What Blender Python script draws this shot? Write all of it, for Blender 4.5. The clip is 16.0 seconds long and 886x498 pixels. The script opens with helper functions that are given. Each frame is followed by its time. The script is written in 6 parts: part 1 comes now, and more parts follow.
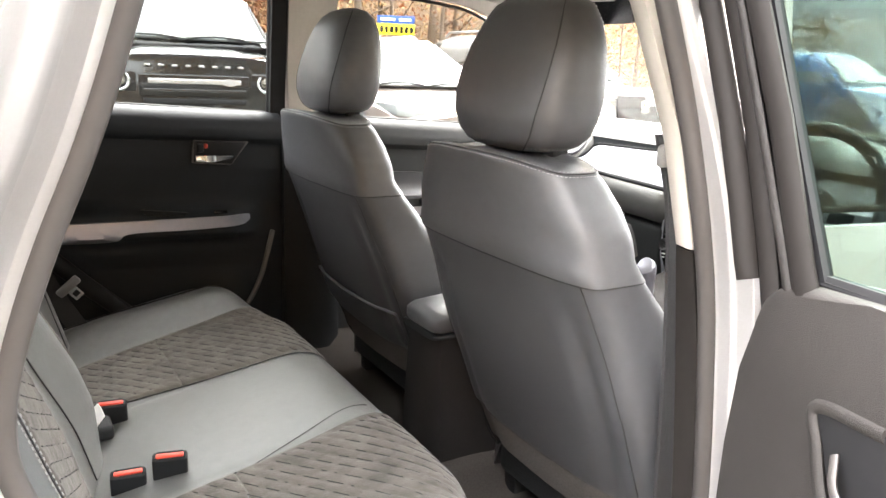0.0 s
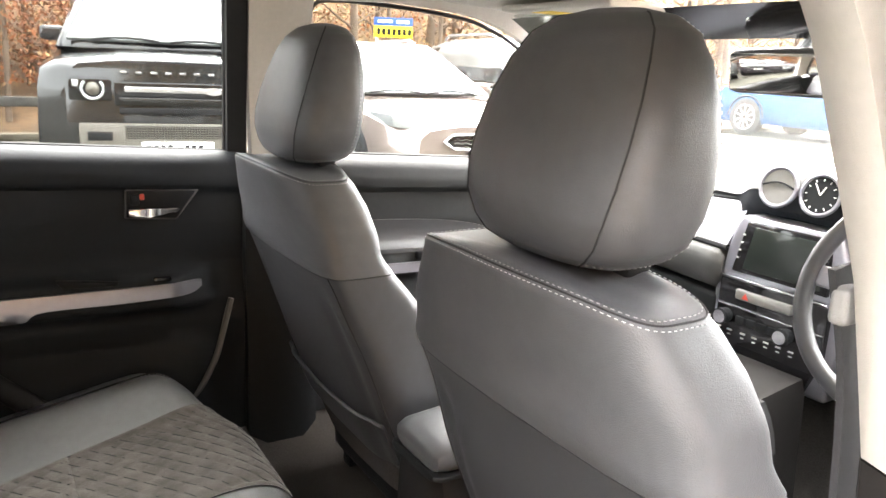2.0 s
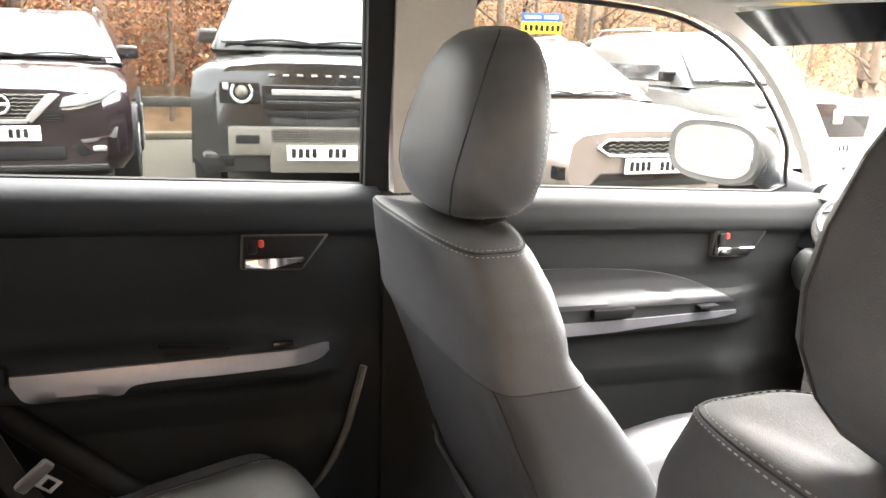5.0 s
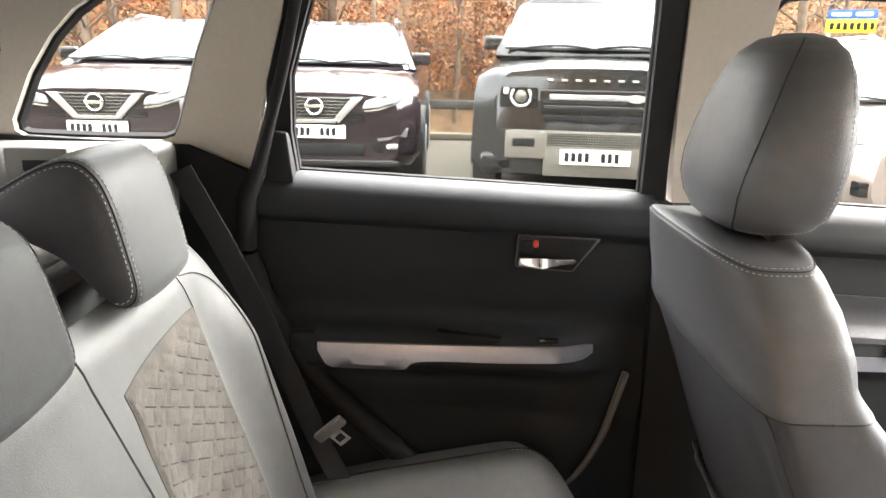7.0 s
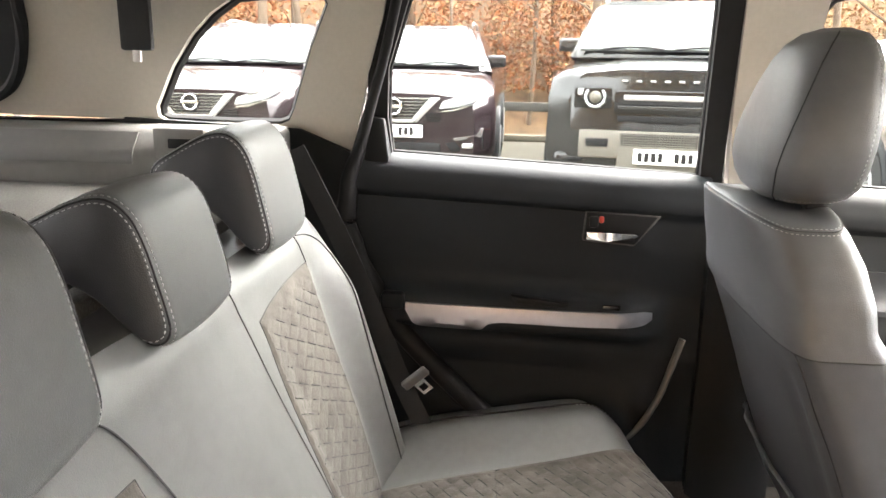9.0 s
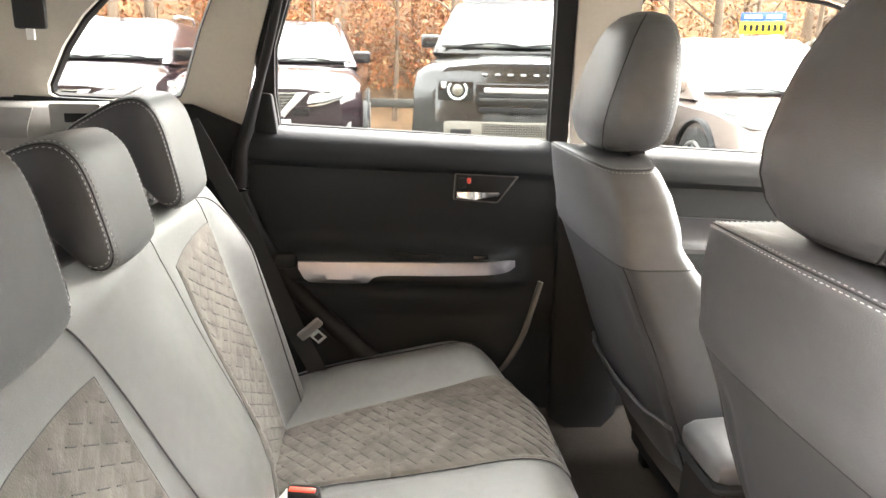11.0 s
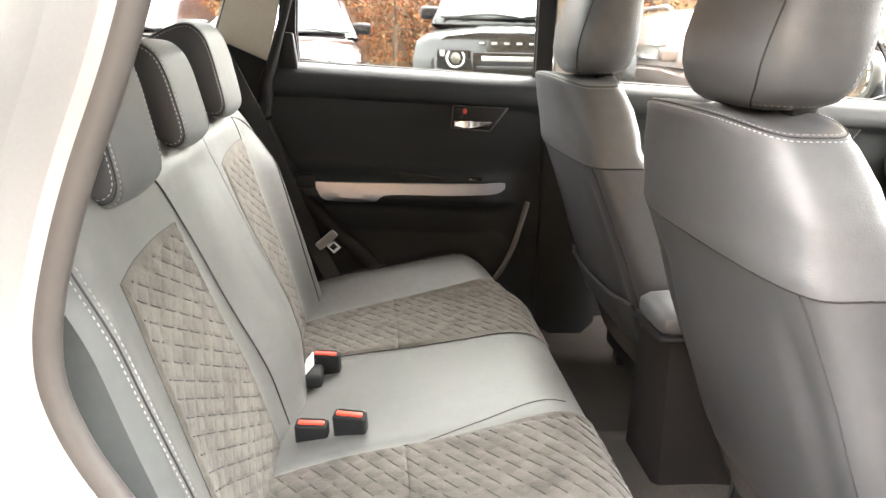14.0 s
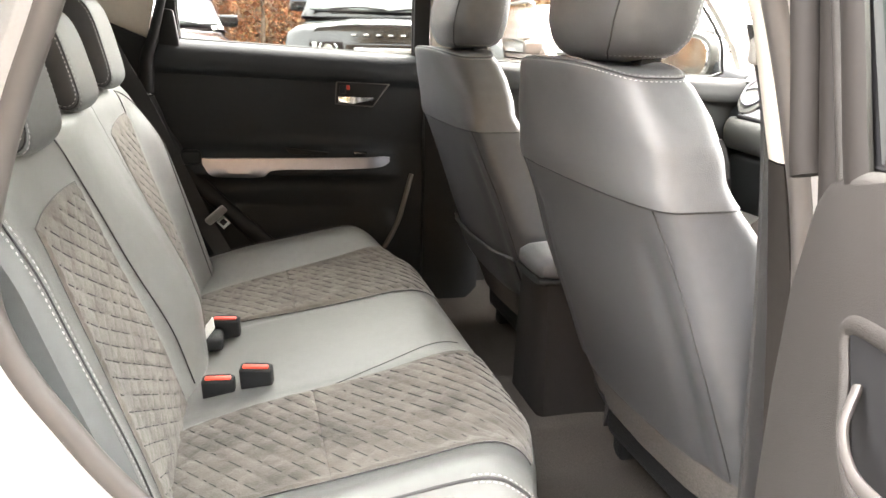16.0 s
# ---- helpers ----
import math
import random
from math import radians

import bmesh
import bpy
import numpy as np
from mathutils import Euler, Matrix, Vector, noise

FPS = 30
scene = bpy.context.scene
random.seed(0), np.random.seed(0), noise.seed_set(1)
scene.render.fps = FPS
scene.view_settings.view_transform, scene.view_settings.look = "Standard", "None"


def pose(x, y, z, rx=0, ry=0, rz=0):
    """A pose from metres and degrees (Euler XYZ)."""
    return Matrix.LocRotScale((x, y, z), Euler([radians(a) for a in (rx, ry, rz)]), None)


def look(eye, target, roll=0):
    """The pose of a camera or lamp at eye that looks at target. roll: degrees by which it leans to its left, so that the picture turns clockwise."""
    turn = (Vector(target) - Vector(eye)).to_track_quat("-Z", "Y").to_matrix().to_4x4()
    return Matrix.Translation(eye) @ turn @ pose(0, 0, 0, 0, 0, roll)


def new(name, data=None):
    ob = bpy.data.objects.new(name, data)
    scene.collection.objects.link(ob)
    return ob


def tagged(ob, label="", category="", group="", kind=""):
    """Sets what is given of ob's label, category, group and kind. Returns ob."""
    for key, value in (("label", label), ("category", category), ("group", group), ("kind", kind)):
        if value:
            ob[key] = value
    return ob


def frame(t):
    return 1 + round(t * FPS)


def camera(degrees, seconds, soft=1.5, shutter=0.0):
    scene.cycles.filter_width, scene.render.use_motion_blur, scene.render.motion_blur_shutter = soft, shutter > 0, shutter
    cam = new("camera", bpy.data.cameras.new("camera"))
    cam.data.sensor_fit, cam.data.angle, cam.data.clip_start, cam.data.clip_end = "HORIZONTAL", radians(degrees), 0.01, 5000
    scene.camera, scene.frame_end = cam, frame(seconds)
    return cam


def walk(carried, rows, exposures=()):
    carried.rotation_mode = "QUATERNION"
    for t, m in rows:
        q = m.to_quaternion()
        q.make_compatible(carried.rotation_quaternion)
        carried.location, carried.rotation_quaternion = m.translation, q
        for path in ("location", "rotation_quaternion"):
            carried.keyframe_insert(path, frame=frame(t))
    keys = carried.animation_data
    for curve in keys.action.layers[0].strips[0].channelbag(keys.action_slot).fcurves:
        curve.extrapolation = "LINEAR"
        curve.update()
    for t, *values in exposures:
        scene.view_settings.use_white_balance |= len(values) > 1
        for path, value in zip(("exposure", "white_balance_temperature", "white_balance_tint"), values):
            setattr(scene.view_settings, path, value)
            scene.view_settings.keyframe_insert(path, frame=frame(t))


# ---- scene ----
cam = camera(61.8, 16.0)
PATH = [
    (0, (1.313, -0.032, 1.207), (-0.332, 0.997, 0.721), 2.6),
    (0.5, (1.19, 0.083, 1.212), (-0.434, 1.143, 0.722), 2.5),
    (1, (1.082, 0.172, 1.223), (-0.544, 1.228, 0.734), 2.6),
    (1.5, (1.0, 0.195, 1.239), (-0.637, 1.237, 0.753), 2.6),
    (2, (0.926, 0.192, 1.262), (-0.717, 1.225, 0.777), 2.7),
    (2.5, (0.858, 0.205, 1.271), (-0.79, 1.23, 0.788), 3.0),
    (3, (0.758, 0.27, 1.272), (-0.897, 1.284, 0.789), 3.1),
    (5.5, (0.548, 0.308, 1.286), (-1.305, 0.861, 0.773), 1.6),
    (6, (0.555, 0.297, 1.284), (-1.341, 0.674, 0.77), 1.4),
    (6.5, (0.566, 0.29, 1.289), (-1.355, 0.489, 0.77), 1.3),
    (7, (0.587, 0.285, 1.293), (-1.345, 0.303, 0.775), 1.1),
    (7.5, (0.629, 0.289, 1.291), (-1.296, 0.125, 0.773), 0.9),
    (8, (0.669, 0.295, 1.287), (-1.247, 0.051, 0.771), 0.8),
    (10.5, (0.927, 0.246, 1.257), (-1.005, 0.348, 0.75), 1.1),
    (11, (0.971, 0.253, 1.242), (-0.955, 0.43, 0.735), 1.1),
    (11.5, (1.027, 0.251, 1.223), (-0.899, 0.433, 0.718), 1.1),
    (12, (1.067, 0.243, 1.211), (-0.859, 0.415, 0.7), 1.1),
    (12.5, (1.103, 0.246, 1.191), (-0.821, 0.403, 0.665), 1.1),
    (13, (1.148, 0.242, 1.178), (-0.77, 0.39, 0.631), 1.1),
    (13.5, (1.2, 0.232, 1.164), (-0.716, 0.375, 0.609), 1.1),
    (14, (1.246, 0.228, 1.158), (-0.666, 0.41, 0.602), 1.2),
    (14.5, (1.272, 0.212, 1.139), (-0.63, 0.484, 0.582), 1.3),
    (15, (1.3, 0.193, 1.127), (-0.589, 0.545, 0.57), 1.4),
    (15.5, (1.324, 0.185, 1.122), (-0.548, 0.617, 0.568), 1.4),
    (16, (1.35, 0.182, 1.11), (-0.503, 0.689, 0.556), 1.5),
]
EXPOSURES = [(0.0, 5.22, 6600, 14), (3.0, 5.52, 6600, 15), (5.5, 5.48, 6650, 15), (8.0, 5.67, 6650, 15), (10.5, 5.93, 6800, 14), (12.5, 5.9, 6800, 14), (14.0, 5.78, 6800, 13), (16.0, 5.62, 6850, 13)]
walk(cam, [(t, look(eye, target, roll)) for t, eye, target, roll in PATH], EXPOSURES)


# ---- light ----
world = bpy.data.worlds.new("overcast")
scene.world = world
world.use_nodes = True
wn, wl = world.node_tree.nodes, world.node_tree.links
wn.clear()
w_out = wn.new("ShaderNodeOutputWorld")
w_bg = wn.new("ShaderNodeBackground")
w_sky = wn.new("ShaderNodeTexSky")
w_sky.sky_type = "NISHITA"
w_sky.sun_disc = False
w_sky.sun_elevation, w_sky.sun_rotation = radians(50), radians(-33)
w_sky.dust_density, w_sky.air_density = 4.0, 1.0
w_hsv = wn.new("ShaderNodeHueSaturation")
w_hsv.inputs["Saturation"].default_value = 0.18
wl.new(w_sky.outputs[0], w_hsv.inputs["Color"])
w_mix = wn.new("ShaderNodeMix")  # thin cloud evens out the sky
w_mix.data_type = "RGBA"
w_mix.inputs["Factor"].default_value = 0.55
w_mix.inputs["B"].default_value = (5.6, 5.6, 5.5, 1)
wl.new(w_hsv.outputs[0], w_mix.inputs["A"])
wl.new(w_mix.outputs["Result"], w_bg.inputs[0])
w_bg.inputs[1].default_value = 0.15
wl.new(w_bg.outputs[0], w_out.inputs[0])
sun = new("sun", bpy.data.lights.new("sun", "SUN"))
sun.data.energy, sun.data.angle, sun.data.color = 1.35, radians(80), (1.0, 0.96, 0.9)
sun.matrix_world = look((-3.2, 5.0, 7.0), (0, 0, 0))


# ---- materials ----
def material(name, color, rough=0.5, metal=0.0, vary=0.12, scale=30.0, bump=0.0, bump_scale=400.0, stain=3.0,
             coat=0.0, sheen=0.0, spec=0.5, second=None):
    m = bpy.data.materials.new(name)
    m.use_nodes = True
    n, l = m.node_tree.nodes, m.node_tree.links
    b = n["Principled BSDF"]
    co = n.new("ShaderNodeTexCoord")
    fine = n.new("ShaderNodeTexNoise")
    fine.inputs["Scale"].default_value, fine.inputs["Detail"].default_value = scale, 6
    wide = n.new("ShaderNodeTexNoise")
    wide.inputs["Scale"].default_value, wide.inputs["Detail"].default_value = stain, 3
    l.new(co.outputs["Object"], fine.inputs["Vector"])
    l.new(co.outputs["Object"], wide.inputs["Vector"])
    add = n.new("ShaderNodeMath")
    add.operation = "ADD"
    l.new(fine.outputs["Fac"], add.inputs[0])
    l.new(wide.outputs["Fac"], add.inputs[1])
    ramp = n.new("ShaderNodeMapRange")
    ramp.inputs["From Min"].default_value, ramp.inputs["From Max"].default_value = 0.65, 1.35
    l.new(add.outputs[0], ramp.inputs["Value"])
    mix = n.new("ShaderNodeMix")
    mix.data_type = "RGBA"
    low = second or tuple(c * (1 - vary) for c in color)
    high = tuple(min(1, c * (1 + vary)) for c in color)
    mix.inputs["A"].default_value, mix.inputs["B"].default_value = (*low, 1), (*high, 1)
    l.new(ramp.outputs[0], mix.inputs["Factor"])
    l.new(mix.outputs["Result"], b.inputs["Base Color"])
    rr = n.new("ShaderNodeMapRange")
    rr.inputs["To Min"].default_value, rr.inputs["To Max"].default_value = max(0.02, rough - 0.06), min(1, rough + 0.06)
    l.new(wide.outputs["Fac"], rr.inputs["Value"])
    l.new(rr.outputs[0], b.inputs["Roughness"])
    b.inputs["Metallic"].default_value = metal
    b.inputs["Coat Weight"].default_value = coat
    b.inputs["Coat Roughness"].default_value = 0.05
    b.inputs["Sheen Weight"].default_value = sheen
    b.inputs["Specular IOR Level"].default_value = spec
    if bump:
        grain = n.new("ShaderNodeTexNoise")
        grain.inputs["Scale"].default_value, grain.inputs["Detail"].default_value = bump_scale, 4
        l.new(co.outputs["Object"], grain.inputs["Vector"])
        bp = n.new("ShaderNodeBump")
        bp.inputs["Strength"].default_value, bp.inputs["Distance"].default_value = bump, 0.002
        l.new(grain.outputs["Fac"], bp.inputs["Height"])
        l.new(bp.outputs[0], b.inputs["Normal"])
    return m


def glass_material(name, tint, rough=0.0, steep=2.6, most=0.8):
    """Thin clear glass: mostly see-through, with a sharp gloss that grows at grazing angles."""
    m = bpy.data.materials.new(name)
    m.use_nodes = True
    n, l = m.node_tree.nodes, m.node_tree.links
    n.remove(n["Principled BSDF"])
    clear = n.new("ShaderNodeBsdfTransparent")
    clear.inputs[0].default_value = (*tint, 1)
    gloss = n.new("ShaderNodeBsdfGlossy")
    gloss.inputs["Roughness"].default_value = rough
    face = n.new("ShaderNodeLayerWeight")
    face.inputs[0].default_value = 0.5
    power = n.new("ShaderNodeMath")
    power.operation = "POWER"
    l.new(face.outputs["Facing"], power.inputs[0])
    power.inputs[1].default_value = steep
    fres = n.new("ShaderNodeMapRange")
    l.new(power.outputs[0], fres.inputs["Value"])
    fres.inputs["To Min"].default_value, fres.inputs["To Max"].default_value = 0.02, most
    mix = n.new("ShaderNodeMixShader")
    l.new(fres.outputs[0], mix.inputs[0])
    l.new(clear.outputs[0], mix.inputs[1])
    l.new(gloss.outputs[0], mix.inputs[2])
    l.new(mix.outputs[0], n["Material Output"].inputs["Surface"])
    return m


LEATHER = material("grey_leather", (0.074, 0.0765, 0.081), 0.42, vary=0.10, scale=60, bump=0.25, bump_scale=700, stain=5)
# seat leather darkened to hold the shade on the front seats' lower backs
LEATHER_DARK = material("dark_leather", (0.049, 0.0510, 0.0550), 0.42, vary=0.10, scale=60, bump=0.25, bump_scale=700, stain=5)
LEATHER_LIGHT = material("seat_leather", (0.113, 0.117, 0.114), 0.38, vary=0.10, scale=60, bump=0.25, bump_scale=700, stain=5)
LEATHER_BLACK = material("black_leather", (0.042, 0.042, 0.045), 0.40, vary=0.10, scale=60, bump=0.25, bump_scale=700, stain=5)
LEATHER_HEAD = material("headrest_leather", (0.085, 0.090, 0.090), 0.40, vary=0.10, scale=60, bump=0.25, bump_scale=700, stain=5)
DASH_TOP = material("dash_top_plastic", (0.15, 0.148, 0.143), 0.42, vary=0.08, scale=80, bump=0.4, bump_scale=900)
BUMPER_GREY = material("grey_bumper_plastic", (0.105, 0.097, 0.083), 0.55)
SUEDE = material("suede", (0.082, 0.076, 0.067), 0.95, vary=0.40, scale=28, bump=0.6, bump_scale=350, stain=9, sheen=0.15, spec=0.1)
SEAM = material("seam_thread", (0.02, 0.02, 0.022), 0.7)
STITCH = material("white_thread", (0.37, 0.37, 0.37), 0.7)
PLASTIC = material("black_plastic", (0.0135, 0.015, 0.0165), 0.58, spec=0.20, vary=0.12, scale=80, bump=0.35, bump_scale=900, stain=4)
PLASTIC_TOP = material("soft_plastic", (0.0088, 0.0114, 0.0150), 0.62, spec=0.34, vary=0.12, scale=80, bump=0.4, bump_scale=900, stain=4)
PLASTIC_GREY = material("grey_plastic", (0.19, 0.186, 0.176), 0.55, vary=0.08, scale=60, bump=0.3, bump_scale=700)
LEDGE_GREY = material("ledge_grey", (0.15, 0.146, 0.138), 0.6, vary=0.08, scale=60, bump=0.3, bump_scale=700)
GLOSS_BLACK = material("piano_black", (0.012, 0.012, 0.013), 0.08, vary=0.05)
SILVER = material("satin_silver", (0.33, 0.33, 0.365), 0.34, metal=0.75, vary=0.06, scale=90)
CHROME = material("chrome", (0.75, 0.75, 0.76), 0.08, metal=1.0, vary=0.03)
BEIGE = material("beige_trim", (0.47, 0.44, 0.385), 0.75, vary=0.05, scale=120, bump=0.25, bump_scale=900)
HEADLINER = material("headliner_cloth", (0.50, 0.48, 0.44), 0.95, vary=0.06, scale=200, bump=0.5, bump_scale=1200, spec=0.1)
CARPET = material("carpet", (0.050, 0.046, 0.042), 1.0, vary=0.45, scale=400, bump=1.0, bump_scale=700, spec=0.05)
FLAP_CLOTH = material("flap_felt", (0.10, 0.095, 0.09), 1.0, vary=0.4, scale=300, bump=1.0, bump_scale=500, spec=0.05)
SHELF_CLOTH = material("shelf_felt", (0.17, 0.165, 0.155), 1.0, vary=0.4, scale=300, bump=1.0, bump_scale=500, spec=0.05)
RUBBER = material("black_rubber", (0.012, 0.012, 0.013), 0.6, spec=0.2, vary=0.15, scale=60)
SEAL = material("grey_rubber_seal", (0.045, 0.041, 0.039), 0.5, vary=0.08, scale=60)
PAINT = material("silver_paint", (0.51, 0.50, 0.496), 0.36, metal=0.72, vary=0.04, scale=300, coat=0.8)
FRAME_BROWN = material("open_door_frame_rubber", (0.013, 0.0112, 0.0103), 0.75, spec=0.18, vary=0.10, scale=60)
CONSOLE = material("console_plastic", (0.0125, 0.0115, 0.0112), 0.75, spec=0.15, vary=0.12, scale=80, bump=0.35, bump_scale=900, stain=4)
DASH_PAD = material("dash_pad_plastic", (0.055, 0.0555, 0.053), 0.5, vary=0.10, scale=80, bump=0.4, bump_scale=900, stain=4)
# soft door plastic made paler to hold the windscreen light on the front door
DOOR_FRONT_LIT = material("front_door_plastic_lit", (0.0185, 0.0195, 0.0200), 0.64, spec=0.3, vary=0.12, scale=80, bump=0.4, bump_scale=900, stain=4)
FRAME_GREY = material("frame_grey", (0.085, 0.08, 0.076), 0.45, vary=0.06, scale=60)
WEBBING = material("belt_webbing", (0.020, 0.020, 0.021), 0.75, vary=0.2, scale=200, bump=0.8, bump_scale=900)
TONGUE = material("grey_tongue", (0.13, 0.13, 0.13), 0.45)
RED = material("red_button", (0.72, 0.075, 0.045), 0.4, vary=0.05)
PAPER = material("white_paper", (0.8, 0.8, 0.78), 0.8, vary=0.03)
GLASS = glass_material("clear_glass", (0.80, 0.82, 0.81), steep=5.0, most=0.4)
GLASS_SIDE = glass_material("side_window_glass", (0.57, 0.59, 0.58), steep=4.0, most=0.5)
GLASS_TINT = glass_material("green_tinted_glass", (0.42, 0.50, 0.47), steep=4.0, most=0.4)
GLASS_DARK = glass_material("privacy_glass", (0.52, 0.53, 0.53), steep=4.0, most=0.4)
# the closed door's plastic again, lightened to carry the daylight on the open door
OPEN_LINING_LIT = material("open_door_plastic_lit", (0.023, 0.0208, 0.0195), 0.6, spec=0.3, vary=0.14, scale=80, bump=0.5, bump_scale=900, stain=4)
MIRROR = material("mirror_glass", (0.9, 0.9, 0.9), 0.02, metal=1.0, vary=0.01)
SCREEN = material("screen_glass", (0.02, 0.025, 0.022), 0.12, vary=0.05)
ASPHALT = material("asphalt", (0.050, 0.045, 0.033), 0.9, vary=0.3, scale=20, bump=0.8, bump_scale=60, stain=0.7)
LEAF = material("beech_leaves", (0.27, 0.088, 0.026), 0.85, vary=0.6, scale=9, stain=1.1, second=(0.06, 0.032, 0.018))
LEAF_PALE = material("dry_leaves", (0.33, 0.22, 0.105), 0.85, vary=0.5, scale=5, stain=0.7, second=(0.14, 0.09, 0.045))
RAIL_WOOD = material("weathered_rail", (0.050, 0.047, 0.041), 0.9, vary=0.35, scale=12, bump=0.8, bump_scale=40)
BARK = material("bark", (0.12, 0.085, 0.06), 0.95, vary=0.4, scale=14, bump=1.0, bump_scale=30)
EARTH = material("leaf_litter", (0.10, 0.058, 0.028), 1.0, vary=0.75, scale=22, bump=1.0, bump_scale=25)
TYRE = material("tyre_rubber", (0.02, 0.02, 0.02), 0.8)
ALLOY = material("alloy", (0.45, 0.45, 0.46), 0.35, metal=0.8, vary=0.05)
PLATE = material("plate_white", (0.85, 0.85, 0.84), 0.4, vary=0.02)
LAMP_GLASS = material("lamp_lens", (0.36, 0.38, 0.39), 0.1, metal=0.3, coat=1.0, vary=0.3, scale=40)


# ---- builders ----
def thing(name, label, category, group="", kind="", at=(0, 0, 0)):
    ob = new(name)
    ob.matrix_world = pose(*at)
    ob.empty_display_size = 0.1
    return tagged(ob, label, category, group, kind)


def part(name, bm, mat, parent=None, label="", smooth=True, kind=""):
    me = bpy.data.meshes.new(name)
    bmesh.ops.recalc_face_normals(bm, faces=bm.faces)
    for f in bm.faces:
        f.smooth = smooth
    bm.to_mesh(me)
    bm.free()
    me.materials.append(mat)
    if smooth:
        me.set_sharp_from_angle(angle=radians(42))
    ob = new(name, me)
    if parent is not None:
        ob.parent = parent
        ob.matrix_parent_inverse = parent_matrix(parent).inverted()
    return tagged(ob, label, kind=kind)


def parent_matrix(ob):
    m = ob.matrix_basis.copy()
    if ob.parent is not None:
        m = parent_matrix(ob.parent) @ ob.matrix_parent_inverse @ m
    return m


def solid(name, bm, mat, label, category, group="", kind="", smooth=True):
    return tagged(part(name, bm, mat, None, label, smooth), label, category, group, kind)


def box(x0, x1, y0, y1, z0, z1, r=0.004, seg=2, bm=None, m=None):
    """A box with rounded edges."""
    bm = bm or bmesh.new()
    got = bmesh.ops.create_cube(bm, size=1.0)["verts"]
    for v in got:
        v.co = Vector((x0 + (v.co.x + 0.5) * (x1 - x0), y0 + (v.co.y + 0.5) * (y1 - y0), z0 + (v.co.z + 0.5) * (z1 - z0)))
    edges = list({e for v in got for e in v.link_edges})
    if r:
        out = bmesh.ops.bevel(bm, geom=edges, offset=r, segments=seg, profile=0.5, affect="EDGES")
        got = list({v for f in out["faces"] for v in f.verts} | {v for v in got if v.is_valid})
    if m is not None:
        for v in got:
            v.co = m @ v.co
    return bm


def loft(rings, closed=True, caps=True, bm=None):
    """A skin over rings of equally many points."""
    bm = bm or bmesh.new()
    vs = [[bm.verts.new(p) for p in ring] for ring in rings]
    n = len(vs[0])
    for a, b in zip(vs, vs[1:]):
        for i in range(n if closed else n - 1):
            j = (i + 1) % n
            bm.faces.new((a[i], a[j], b[j], b[i]))
    if caps and closed:
        bm.faces.new(vs[0][::-1])
        bm.faces.new(vs[-1])
    return bm


def oval(cx, cy, a, b, n=2.0, count=32):
    """A superellipse as (x, y) pairs."""
    out = []
    for i in range(count):
        t = 2 * math.pi * i / count
        c, s = math.cos(t), math.sin(t)
        out.append((cx + a * math.copysign(abs(c) ** (2 / n), c), cy + b * math.copysign(abs(s) ** (2 / n), s)))
    return out


def curve_through(pts, per=8):
    """A smooth line (Catmull-Rom) through the points."""
    p = [Vector(q) for q in pts]
    p = [2 * p[0] - p[1], *p, 2 * p[-1] - p[-2]]
    out = []
    for i in range(1, len(p) - 2):
        for k in range(per):
            t = k / per
            a, b, c, d = p[i - 1], p[i], p[i + 1], p[i + 2]
            out.append(0.5 * (2 * b + (c - a) * t + (2 * a - 5 * b + 4 * c - d) * t * t + (3 * b - a - 3 * c + d) * t ** 3))
    out.append(p[-2])
    return out


def tube(pts, r, sides=8, bm=None, flat=1.0, up=(0, 0, 1), caps=True):
    """A tube of radius r along the points; flat squeezes it along its second axis."""
    pts = [Vector(p) for p in pts]
    rings = []
    for i, p in enumerate(pts):
        d = (pts[min(i + 1, len(pts) - 1)] - pts[max(i - 1, 0)]).normalized()
        s = d.cross(Vector(up))
        if s.length < 1e-4:
            s = d.cross(Vector((1, 0, 0)))
        s.normalize()
        u = s.cross(d)
        rr = r(i / (len(pts) - 1)) if callable(r) else r
        rings.append([p + s * rr * math.cos(a) + u * rr * flat * math.sin(a) for a in (2 * math.pi * k / sides for k in range(sides))])
    return loft(rings, caps=caps, bm=bm)


def prism(outline, axis, lo, hi, r=0.0, seg=2, fun=None):
    """A flat outline, given in the two other axes in order, drawn out along axis from lo to hi."""
    bm = bmesh.new()
    def put(p, d):
        q = list(p)
        q.insert("xyz".index(axis), d)
        return Vector(q)
    bot = [bm.verts.new(put(p, lo)) for p in outline]
    top = [bm.verts.new(put(p, hi)) for p in outline]
    bm.faces.new(bot)
    bm.faces.new(top[::-1])
    n = len(bot)
    for i in range(n):
        bm.faces.new((bot[i], top[i], top[(i + 1) % n], bot[(i + 1) % n]))
    if r:
        bmesh.ops.bevel(bm, geom=bm.edges[:], offset=r, segments=seg, profile=0.5, affect="EDGES", clamp_overlap=True)
    if fun:
        for v in bm.verts:
            v.co = fun(v.co)
    return bm


